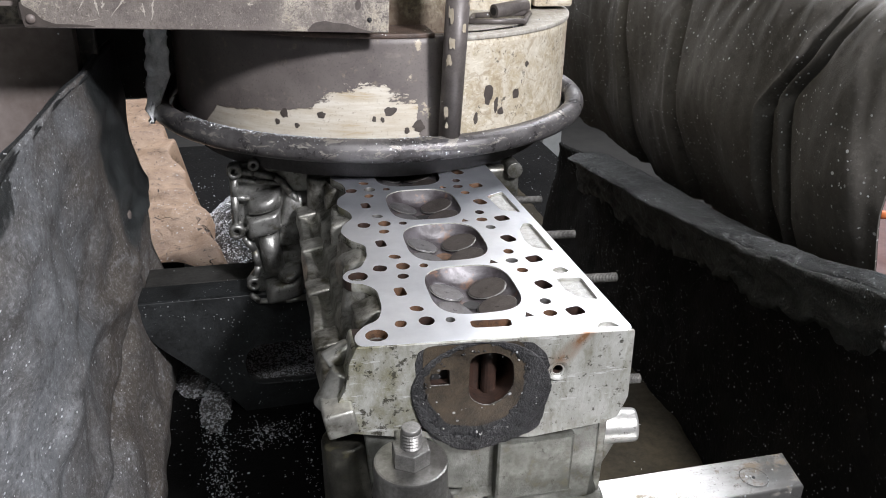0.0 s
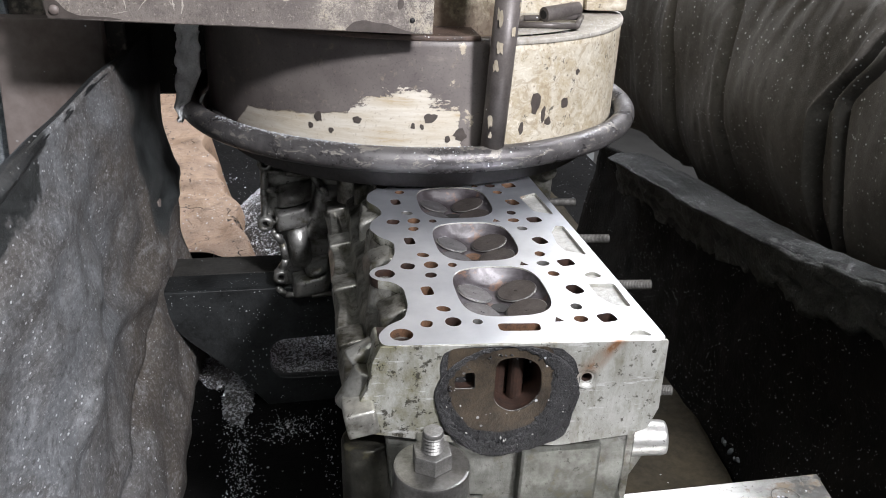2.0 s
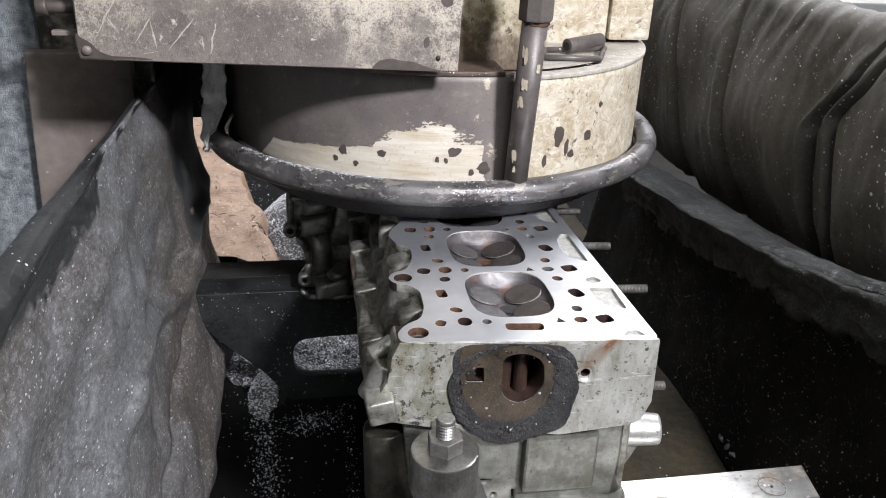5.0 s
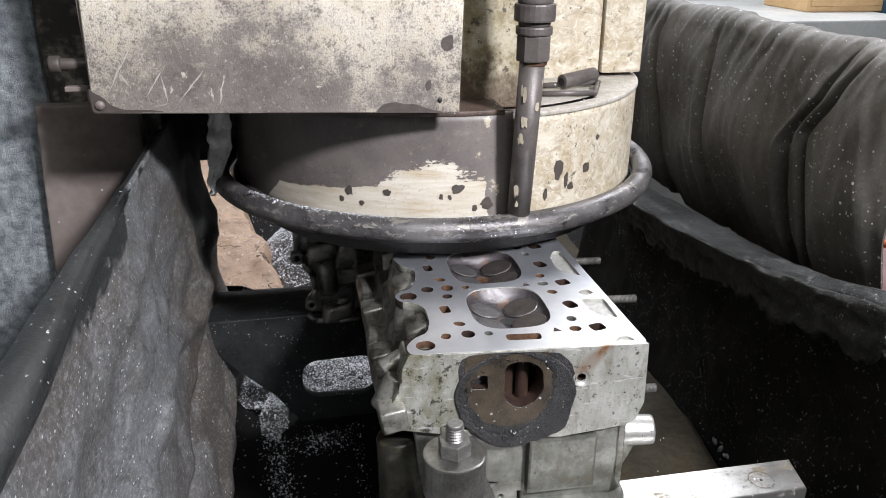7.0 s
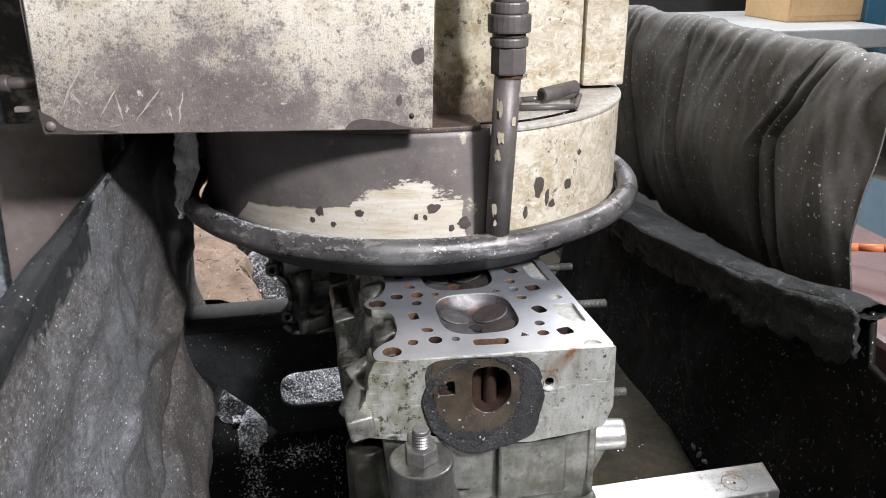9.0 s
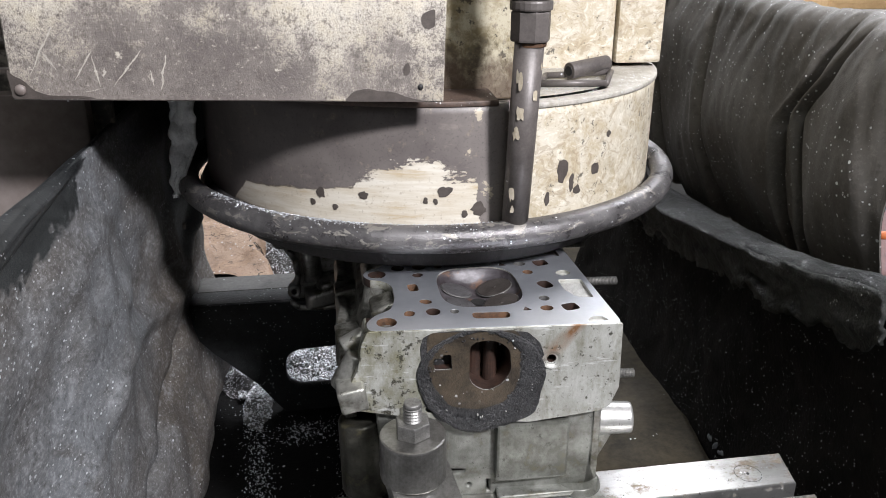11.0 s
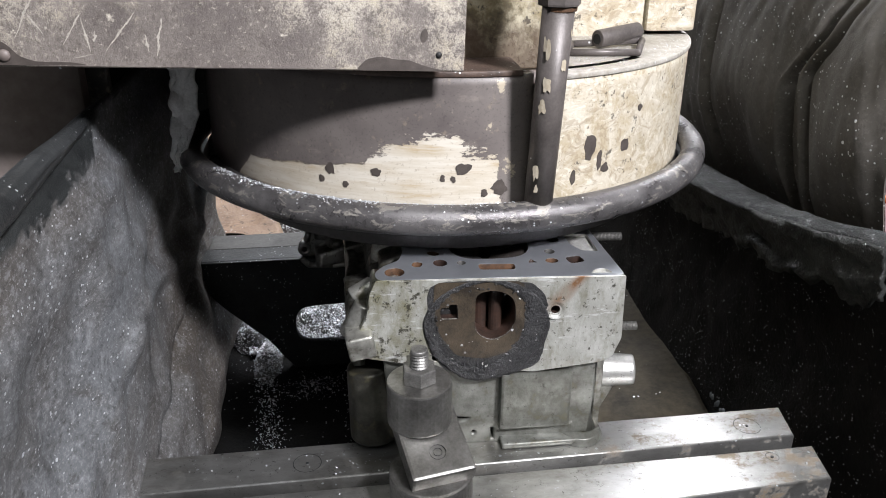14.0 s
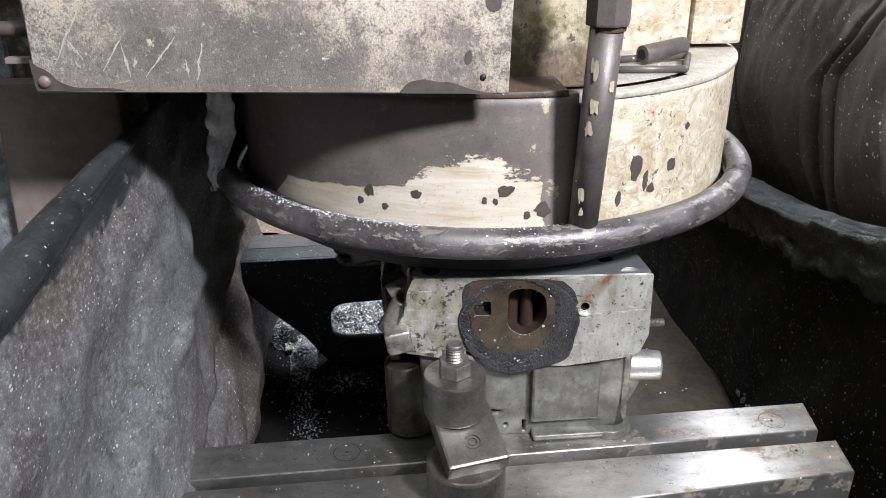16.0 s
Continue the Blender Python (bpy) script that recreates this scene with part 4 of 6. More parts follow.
    own("pipe_stub", bm, "cast_bright", "round bright outlet stub", True)
    bm = bmesh.new()
    box(bm, 0.083, 0.118, 0.012, 0.05, -0.160, -0.112, 0.004)
    for v in bm.verts:
        if v.co.z < -0.14:
            v.co.x = min(v.co.x, 0.098)
    own("stub_gusset", bm, "cast")
    bm = bmesh.new()
    tube(bm, (-0.107, 0.020, -0.166), (-0.112, 0.024, -0.095), 0.024, 0.020, 24, 0.003)
    own("corner_column", bm, "cast_oil", "", True)
    bm = bmesh.new()
    tube(bm, (-0.126, 0.016, -0.060), (-0.112, 0.018, -0.030), 0.012, 0.010, 20, 0.003)
    tube(bm, (-0.124, 0.03, -0.030), (-0.105, 0.034, -0.02), 0.009, 0.008, 18, 0.002)
    own("corner_lug", bm, "cast", "", True)
    for y, z, x1 in ((0.094, -0.010, 0.1345), (0.190, -0.010, 0.1325), (0.286, -0.010, 0.1305), (0.02, -0.066, 0.1295)):
        bm = bmesh.new()
        threaded(bm, (0.088, y, z), (x1, y - 0.003, z), 0.0042)
        own("stud", bm, "thread", "threaded steel stud")
    # ribbed end cover at the far end
    rim = rounded([(-0.203, 0.001), (-0.150, 0.003), (-0.100, 0.004), (-0.090, -0.05), (-0.112, -0.10), (-0.118, -0.14), (-0.126, -0.176), (-0.188, -0.176),
                   (-0.192, -0.146), (-0.178, -0.130), (-0.181, -0.104), (-0.196, -0.088), (-0.205, -0.070)], 0.006, 3)
    bm = plate_mesh("end_bracket", rim, [oval(-0.1866, -0.148, 0.0032, 0.004, 0, 14)], 0.010, 0.0015)
    bmesh.ops.transform(bm, matrix=Matrix(((1, 0, 0, 0), (0, 0, -1, 0.418), (0, 1, 0, 0), (0, 0, 0, 1))), verts=bm.verts[:])
    cover = own("end_bracket", bm, "bracket", "wet black ribbed end flange of the casting")

    def rib(pts, r, mat="bracket"):
        bm = bmesh.new()
        for (x0, z0), (x1, z1) in zip(pts, pts[1:]):
            tube(bm, (x0, 0.410, z0), (x1, 0.410, z1), r, None, 12)
        for x, z in pts:
            bmesh.ops.create_icosphere(bm, subdivisions=2, radius=r, matrix=Matrix.Translation((x, 0.410, z)))
        own("rib", bm, mat, "", True, cover)
    rib([(-0.194, -0.004), (-0.176, -0.007), (-0.153, -0.0125), (-0.145, -0.019), (-0.136, -0.033), (-0.127, -0.046), (-0.1235, -0.066), (-0.121, -0.092)], 0.0046)
    rib([(-0.196, -0.013), (-0.175, -0.017), (-0.153, -0.020)], 0.0030)
    rib([(-0.1985, -0.010), (-0.200, -0.034), (-0.2015, -0.066)], 0.0042)
    rib([(-0.199, -0.036), (-0.186, -0.0375)], 0.0036)
    rib([(-0.196, -0.078), (-0.178, -0.075), (-0.152, -0.074)], 0.0036)
    rib([(-0.192, -0.090), (-0.183, -0.104), (-0.180, -0.125), (-0.183, -0.137)], 0.0044)
    rib([(-0.190, -0.166), (-0.182, -0.174), (-0.150, -0.176), (-0.126, -0.174)], 0.0042)
    for x, z, r in ((-0.198, -0.003, 0.0088), (-0.2012, -0.0775, 0.0092), (-0.1866, -0.148, 0.0088), (-0.176, 0.004, 0.0065), (-0.157, 0.003, 0.0070)):
        bm = sheet(lambda u, v: (x + r * (1.0, 1.0, 0.50, 0.42, 0.42)[round(v * 4)] * math.cos(6.2832 * u), (0.418, 0.4035, 0.4025, 0.404, 0.412)[round(v * 4)], z + r * (1.0, 1.0, 0.50, 0.42, 0.42)[round(v * 4)] * math.sin(6.2832 * u)), 22, 4, True)
        own("bolt_ear", bm, "bracket", "", True, cover)
        # A flat black disc gives the ear hole its shade.
        bm = bmesh.new()
        tube(bm, (x, 0.4115, z), (x, 0.4135, z), r * 0.45, None, 12)
        own("ear_hole", bm, "black", "", False, cover)

    def lump(name, x0, x1, z0, z1, depth, bend=0.0, power=3.0):
        """A cast bulge standing off the flange."""
        def f(u, v):
            p, q = 2 * u - 1, 2 * v - 1
            h = max(0.0, 1 - abs(p) ** power) ** 0.5 * max(0.0, 1 - abs(q) ** power) ** 0.5
            return ((x0 + x1) / 2 + (x1 - x0) / 2 * p + bend * q, 0.416 - depth * h, (z0 + z1) / 2 + (z1 - z0) / 2 * q + 0.12 * (x1 - x0) * p * (bend == 0))
        own(name, sheet(f, 22, 22), "bracket", "", True, cover)
    lump("cast_bulge", -0.187, -0.146, -0.056, -0.030, 0.026, 0.0, 2.2)
    lump("cast_block", -0.190, -0.149, -0.084, -0.056, 0.020, 0.0, 7.0)
    lump("cast_neck", -0.176, -0.150, -0.140, -0.080, 0.022, -0.003, 2.4)
    lump("cast_foot", -0.174, -0.127, -0.172, -0.142, 0.026, 0.0, 5.0)
    lump("cast_dome", -0.158, -0.127, -0.146, -0.126, 0.030, 0.0, 2.2)
    lump("cast_web", -0.150, -0.119, -0.104, -0.034, 0.012, 0.008, 4.0)
    bm = bmesh.new()
    tube(bm, (-0.098, 0.392, -0.075), (-0.099, 0.396, -0.0085), 0.0205, 0.0185, 28, 0.004)
    tube(bm, (-0.112, 0.375, -0.100), (-0.122, 0.39, -0.082), 0.010, 0.010, 18, 0.003)
    own("far_boss", bm, "cast_side", "", True)
    bm = bmesh.new()
    box(bm, 0.088, 0.143, 0.40, 0.42, -0.06, -0.012, 0.006)
    tube(bm, (0.133, 0.39, -0.014), (0.133, 0.42, -0.014), 0.01, None, 18, 0.001)
    own("far_ear", bm, "cast", "", True)
    return head


build_cylinder_head()


# ---- clamp ----
def build_clamp():
    c = thing("work_clamp", "worn steel clamp with bolt, nut, round spacer and strap", "clamp", (-0.074, -0.062, -0.17))

    def own(name, bm, mat, label="", smooth=False):
        bmesh.ops.translate(bm, verts=bm.verts[:], vec=(0.074, 0.062, 0.17))
        return part(name, bm, mat, c, label, smooth)
    x, y = -0.0735, -0.0485
    bm = bmesh.new()
    tube(bm, (-0.067, -0.078, -0.17), (-0.067, -0.078, -0.132), 0.0335, None, 44, 0.0025)
    own("riser", bm, "steel", "turned steel riser block")
    bm = bmesh.new()
    box(bm, -0.026, 0.026, -0.036, 0.042, -0.0085, 0.0085, 0.0025, 2, Matrix.Translation((-0.066, -0.066, -0.1135)) @ Euler((radians(20), 0, radians(12))).to_matrix().to_4x4())
    own("strap", bm, "steel", "bevelled steel clamp strap")
    bm = bmesh.new()
    m = Matrix.Translation((-0.0625, -0.0835, -0.1107)) @ Euler((radians(20), 0, 0)).to_matrix().to_4x4()
    for r in (0.0065, 0.0035):
        ring = sheet(lambda u, v: m @ Vector((r * math.cos(6.2832 * u), r * math.sin(6.2832 * u), 0.0008 - 0.002 * v)), 20, 1, True)
        me = bpy.data.meshes.new("t")
        ring.to_mesh(me)
        ring.free()
        bm.from_mesh(me)
        bpy.data.meshes.remove(me)
    own("punch_mark", bm, "rail_dark")
    bm = bmesh.new()
    tube(bm, (x, y, -0.104), (x, y, -0.066), 0.0262, None, 48, 0.0018)
    own("spacer", bm, "steel", "thick turned steel washer")
    bm = bmesh.new()
    tube(bm, (x, y, -0.066), (x, y, -0.0530), 0.0142, None, 6, 0.0012)
    own("nut", bm, "thread", "hexagon nut")
    bm = bmesh.new()
    threaded(bm, (x, y, -0.0536), (x, y, -0.0400), 0.0076, 0.0024, 24)
    own("bolt_thread", bm, "thread")
    bm = bmesh.new()
    tube(bm, (x, y, -0.0405), (x, y, -0.0372), 0.0072, 0.0066, 24, 0.0006)
    own("bolt_tip", bm, "thread", "", True)
    bm = bmesh.new()
    box(bm, -0.082, -0.068, -0.036, -0.026, -0.062, -0.056, 0.001)
    own("lug", bm, "cast")
    return c


build_clamp()


# ---- table ----
def build_rail(label, pts, z0, z1, mat="rail"):
    """A steel bar along x, given by its plan."""
    r = thing("table_rail", label, "table rail", (pts[0][0], pts[0][1], z0), "table rails")
    bm = plate_mesh("bar", pts, [], z1 - z0, 0.0015)
    bmesh.ops.translate(bm, verts=bm.verts[:], vec=(-pts[0][0], -pts[0][1], z1 - z0))
    part("bar", bm, mat, r)
    return r


def ring_mark(rail, x, y, r):
    bm = sheet(lambda u, v: (x - rail.location.x + (r - 0.0006 * v) * math.cos(6.2832 * u), y - rail.location.y + (r - 0.0006 * v) * math.sin(6.2832 * u), 0.0 - rail.location.z - 0.1698 + 0.0003), 32, 1, True)
    part("plug_ring", bm, "rail_dark", rail, "round plug outline in the bar")
    bm = bmesh.new()
    tube(bm, (x - rail.location.x, y - rail.location.y, -rail.location.z - 0.171), (x - rail.location.x, y - rail.location.y, -rail.location.z - 0.1694), 0.0014, None, 10)
    part("centre_dot", bm, "rail_dark", rail)


rail_a = build_rail("flat oily steel table bar under the cylinder head", [(-0.318, -0.036), (0.278, -0.021), (0.2855, 0.02), (-0.318, 0.008)], -0.215, -0.17)
ring_mark(rail_a, 0.2415, -0.0045, 0.0125)
ring_mark(rail_a, -0.1695, -0.012, 0.0125)
rail_b = build_rail("flat oily steel table bar carrying the clamp", [(-0.325, -0.120), (0.279, -0.081), (0.286, -0.040), (-0.318, -0.052)], -0.215, -0.17)
ring_mark(rail_b, 0.243, -0.050, 0.006)
rail_c = build_rail("dark oily steel bar across the far end of the table", [(-0.328, 0.412), (0.138, 0.4255), (0.138, 0.4605), (-0.328, 0.45)], -0.196, -0.164, "rail_dark")
rail_d = build_rail("grey steel bar behind the far cross plate", [(-0.322, 0.462), (0.138, 0.472), (0.138, 0.517), (-0.322, 0.51)], -0.205, -0.168, "rail_shaded")


def build_cross_plate():
    c = thing("cross_plate", "black steel cross plate with a slotted hole and slanted gusset corner", "support plate", (0, 0.43, -0.33))
    out = rounded([(-0.328, -0.164), (0.120, -0.164), (0.120, -0.36), (-0.19, -0.36), (-0.222, -0.318), (-0.245, -0.285), (-0.30, -0.232), (-0.331, -0.195)], 0.006, 3)
    hole = rounded([(-0.207, -0.236), (-0.10, -0.232), (-0.10, -0.297), (-0.207, -0.295)], 0.028, 8)
    bm = plate_mesh("web", out, [hole], 0.012, 0.001)
    bmesh.ops.transform(bm, matrix=Matrix(((1, 0, 0, 0), (0.02, 0, -1, 0.413 - 0.43), (0, 1, 0, 0.33 - 0.0015), (0, 0, 0, 1))), verts=bm.verts[:])
    part("web", bm, "rail_dark", c)


build_cross_plate()


def build_tray():
    # Floor in the shade-black colour; its lit part is a separate sheet below.
    def floor(u, v):
        x, y = -0.75 + 1.15 * u, -0.5 + 2.1 * v
        return (x, y, -0.335 + wob(x, y, 0, 9, 0.006))
    f = part("tray_floor", sheet(floor, 90, 120), "pit", None, "dirty machine tray floor, blackened in colour for its shade, with metal chips", True)
    tagged(f, category="tray", kind="structure")
    bm = bmesh.new()
    box(bm, -0.75, 0.6, -0.5, 1.6, -0.42, -0.36)
    tagged(part("tray_base", bm, "pit", None, "tray base under the table, coloured like the shaded floor"), category="tray", kind="structure")

    # Separate sheet carries the lit floor colour; right edge fits the camera's view.
    def pan(u, v):
        y = 0.03 + 1.2 * v
        x = 0.06 + (0.2294 + 0.128 * min(y, 0.66) + wob(y, 0, 0, 30, 0.004)) * u
        return (x, y, -0.315 + 0.005 * u * u + wob(x, y, 0, 14, 0.003))
    p = thing("lit_tray_sheet", "stained brownish sheet for the lit tray beside the cylinder head", "drip pan", (0.2, 0.3, -0.33))
    bm = thicken(sheet(pan, 40, 110), -0.003)
    bmesh.ops.translate(bm, verts=bm.verts[:], vec=(-0.2, -0.3, 0.33))
    part("sheet_metal", bm, "tray", p, "", True)
    bm = bmesh.new()
    box(bm, -0.145, -0.138, -0.27, 0.35, 0.0, 0.03, 0.002)
    part("side_lip", bm, "tray", p)

    def bed(u, v):
        y = 0.63 + 0.85 * v
        x = -0.62 + (0.41 - 0.25 * (y - 0.65) + wob(y, 0, 0, 14, 0.03)) * u
        return (x, y, -0.225 + 0.05 * v - 0.09 * max(0, u - 0.93) / 0.07 + wob(x, y, 0, 11, 0.020) + wob(x, y, 0, 33, 0.004))
    b = part("sludge_bed", sheet(bed, 90, 120), "mud", None, "rust-brown dried sludge bed behind the table", True)
    tagged(b, category="sludge", kind="stuff")


build_tray()


def build_bed():
    b = thing("machine_bed", "dark oily cast iron machine bed under the tray", "machine bed", (-0.15, 0.5, -1.0))
    bm = bmesh.new()
    box(bm, -0.5, 0.55, -0.9, 1.0, 0.0, 0.58, 0.01)
    part("pedestal", bm, "rail_dark", b)
    # Added panel that keeps the gap past the wheel guard dark.
    p = thing("end_shade_panel", "added dark panel standing in for shade at the trough's far end", "splash guard", (0.15, 1.46, -0.34))
    bm = sheet(lambda u, v: (-0.2 + 0.5 * u, wob(u, v, 0, 4, 0.02), 0.005 + 0.42 * v), 20, 16)
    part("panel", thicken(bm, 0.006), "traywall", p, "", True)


build_bed()


def flakes(name, label, n, at, size, mat="chips", seed=1):
    """Many small curled metal chips; at(rng) gives a place and a normal."""
    rng = random.Random(seed)
    verts, faces = [], []
    for _ in range(n):
        p, nrm = at(rng)
        p, nrm = Vector(p), Vector(nrm)
        s = size * rng.uniform(0.4, 1.5)
        a = Vector((rng.uniform(-1, 1), rng.uniform(-1, 1), rng.uniform(-1, 1))).cross(nrm).normalized()
        b = nrm.cross(a).normalized()
        k = len(verts)
        lift = nrm * s * rng.uniform(0.1, 0.7)
        w = s * rng.uniform(0.25, 0.7)
        verts += [p - a * s - b * w, p - a * s + b * w, p + lift + b * w * 1.2, p + lift - b * w * 1.2, p + a * s + b * w * 0.5 + lift * 0.3, p + a * s - b * w * 0.5]
        faces += [(k, k + 1, k + 2, k + 3), (k + 3, k + 2, k + 4, k + 5)]
    me = bpy.data.meshes.new(name)
    me.from_pydata([tuple(v) for v in verts], [], faces)
    me.materials.append(M[mat])
    return tagged(new(name, me), label, "metal chips", kind="stuff")


def pile_top(x, y, cx, cy, rx, ry, h):
    d = ((x - cx) / rx) ** 2 + ((y - cy) / ry) ** 2
    return h * max(0.0, 1 - d) + wob(x, y, 0, 60, 0.006)


def build_pile(cx, cy, rx, ry, h, z, n, seed):
    def top(u, v):
        x, y = cx + rx * (2 * u - 1), cy + ry * (2 * v - 1)
        return (x, y, z - 0.01 + pile_top(x, y, cx, cy, rx, ry, h))
    p = thing("chip_pile", "glittering heap of silver aluminium chips in the tray", "chip pile", (0, 0, z), "chip piles")
    bm = sheet(top, 30, 30)
    bmesh.ops.translate(bm, verts=bm.verts[:], vec=(0, 0, -z))
    part("mound", bm, "mound_shade", p, "", True)

    def at(rng):
        x, y = cx + rx * rng.uniform(-1, 1), cy + ry * rng.uniform(-1, 1)
        return (x, y, z - 0.008 + pile_top(x, y, cx, cy, rx, ry, h)), Vector((rng.uniform(-1, 1), rng.uniform(-1, 1), 1.2)).normalized()
    ob = flakes("loose_chips", "", int(n * 4.2), at, 0.0013, "chips", seed)
    for key in ("label", "category"):
        if key in ob:
            del ob[key]
    ob.name = "chip_litter"
    ob.parent, ob.location = p, (0, 0, -z)


build_pile(-0.15, 0.64, 0.13, 0.20, 0.045, -0.318, 6500, 3)
build_pile(-0.19, 0.86, 0.13, 0.22, 0.115, -0.31, 4200, 5)
build_pile(-0.265, 0.50, 0.05, 0.06, 0.045, -0.335, 500, 6)
build_pile(-0.250, 0.44, 0.026, 0.085, 0.026, -0.335, 420, 7)


# ---- guards and curtain ----
def build_left_guard():
    g = thing("rubber_guard", "dusty grey rubber splash guard speckled with metal chips along the table", "splash guard", (-0.335, 0, -0.33))

    def f(u, v):
        y = -0.62 + 1.19 * u
        z = 0.121 - 0.458 * v
        x = -0.340 + 0.020 * v + 0.075 * max(0.0, min(v, 0.86) - 0.58) ** 1.3 * 2.0 - 0.10 * max(0.0, v - 0.86)
        x += 0.004 * math.exp(-((z - 0.045 - 0.03 * math.sin(5 * y)) / 0.02) ** 2)
        x += 0.010 * math.sin(9 * y + 2.0 * v) * (0.1 + v) + 0.006 * math.sin(17 * y + 3.5 * v) * v + wob(y, z, 0, 7, 0.014) * min(1, 0.2 + v * 2) + wob(y, z, 0, 22, 0.006) * min(1, 0.3 + v * 2)
        crest = -0.088 + 0.02 * math.sin(14 * y)
        dip = -0.185 + (0.10 * min(1.0, (y - 0.28) / 0.25) if y > 0.28 else -0.15 * max(0.0, 0.14 - y))
        near = max(0.0, min(1.0, (y + 0.05) / 0.12))
        x += near * (0.009 * math.exp(-((z - crest) / 0.014) ** 2) - 0.013 * math.exp(-((z - dip) / 0.011) ** 2))
        fold = (y - 0.15 - 0.5 * v)
        x += 0.012 * math.exp(-(fold / 0.02) ** 2) * max(0.0, v - 0.15)
        return (x + 0.335, y, z + 0.33 + wob(y, 0, 3, 9, 0.004) * (1 - v))
    part("sheet", thicken(sheet(f, 150, 80), 0.006), "guard", g, "", True)

    def roll(u, v):
        y = -0.62 + 1.19 * v
        a = 2 * math.pi * u
        k = max(0.0, min(1.0, (y + 0.26) / 0.40))
        r = 0.0160 - 0.0120 * k + wob(y, a, 0, 7, 0.0014)
        return (-0.005 + 0.68 * r + r * math.cos(a), y, 0.33 + 0.1205 - 0.62 * r + r * math.sin(a) + wob(y, 0, 3, 9, 0.004))
    part("rolled_top", sheet(roll, 28, 130, True), "guard_top", g, "wet black rubber roll along the top edge", True)
    # cracks in the sheet
    for k, (y0, z0, y1, z1) in enumerate(((0.075, 0.035, 0.07, -0.02), (0.082, 0.03, 0.09, 0.012), (0.17, -0.13, 0.18, -0.16), (-0.089, -0.070, -0.081, -0.092), (0.132, -0.125, 0.139, -0.142), (0.142, -0.128, 0.135, -0.138), (0.06, 0.055, 0.10, 0.062))):
        bm = bmesh.new()
        pts = []
        for i in range(8):
            t = i / 7
            y, z = y0 + (y1 - y0) * t + wob(t, k, 0, 4, 0.004), z0 + (z1 - z0) * t
            w = 0.0016 * math.sin(math.pi * (0.05 + 0.9 * t))
            v = (0.121 - z) / 0.458
            x = f((y + 0.62) / 1.19, v)[0] + 0.0012
            pts.append((bm.verts.new((x, y - w, z + 0.33)), bm.verts.new((x, y + w, z + 0.33))))
        for p, q in zip(pts, pts[1:]):
            bm.faces.new((p[0], p[1], q[1], q[0]))
        part("crack", bm, "black", g)
    return g


build_left_guard()


def rim_z(y):
    return -0.004 - 0.215 * (y - 0.09) + 0.11 * max(0.0, y - 0.22) + wob(y, 0, 0, 16, 0.003)


def build_right_guard():
    g = thing("trough_guard", "black rubber trough guard with worn torn rim beside the table", "splash guard", (0.33, 0.2, -0.33))

    def own(name, bm, mat, label=""):
        bmesh.ops.translate(bm, verts=bm.verts[:], vec=(-0.33, -0.2, 0.33))
        return part(name, bm, mat, g, label, True)

    def rim(u, v):
        y = -0.014 + 0.67 * v
        a = 2 * math.pi * u
        return (0.350 + (0.016 + 0.02 * min(1, max(0, (y - 0.1) / 0.3))) * math.cos(a) + wob(y, 0, 0, 12, 0.006), y, rim_z(y) - 0.008 + 0.008 * math.sin(a) + wob(y, a, 0, 30, 0.0025))
    own("rim", sheet(rim, 14, 150, True), "rim", "worn grey rubber rim")

    def flap(u, v):
        y = -0.014 + 0.67 * u
        deep = 0.056 + 0.004 * math.sin(19 * y) + wob(y, 0, 0, 23, 0.016) + wob(y, 0, 0, 90, 0.007)
        return (0.328 + 0.010 * v + wob(y, v, 0, 14, 0.008) + wob(y, v, 2, 60, 0.003), y, rim_z(y) - 0.006 - deep * v)
    own("torn_flap", thicken(sheet(flap, 200, 8), 0.004), "flap", "torn rubber flap hanging from the rim")

    def wall(u, v):
        y = -0.5 + 1.3 * u
        top = rim_z(y) if y > -0.014 else rim_z(-0.014) - 0.05
        z = top - 0.012 + (-0.31 - top) * v
        return (0.362 - 0.036 * v ** 2 + wob(y, z, 0, 8, 0.012) + wob(y, z, 0, 40, 0.003), y, z)
    own("lining", thicken(sheet(wall, 110, 40), -0.006), "traywall", "speckled black rubber lining, colour darkened for the trough's shade")
    return g


right_guard = build_right_guard()


def build_scum(name, label, pts, seed):
    """A ragged raised crust of dried scum through a few (x, y, z, half width) points."""
    b = thing(name, label, "dried scum", pts[0][:3], "scum patches")
    bm = bmesh.new()
    for i in range(90):
        t = i / 89 * (len(pts) - 1)
        k = min(int(t), len(pts) - 2)
        p, q = Vector(pts[k]), Vector(pts[k + 1])
        c = p.lerp(q, t - k)
        w = c[3]
        r = w * (0.35 + abs(wob(i * 0.37, seed, 0, 1.0, 1.1)))
        at = Vector((wob(i, seed, 1, 0.9, w), wob(i, seed, 2, 0.9, w * 1.4), wob(i, seed, 3, 0.9, w * 0.8)))
        bmesh.ops.create_icosphere(bm, subdivisions=2, radius=1.0, matrix=Matrix.Translation(c.to_3d() - b.location + at) @ Euler((i, i * 2.1, 0)).to_matrix().to_4x4() @ Matrix.Diagonal((r, r * 0.8, r * 0.35, 1)))
    part("crust", bm, "scum", b, "", True)


build_scum("scum_crust", "pale grey dried scum at the foot of the trough wall", [(0.338, 0.275, -0.292, 0.006), (0.338, 0.235, -0.296, 0.010), (0.335, 0.19, -0.300, 0.013), (0.340, 0.16, -0.298, 0.012)], 3)


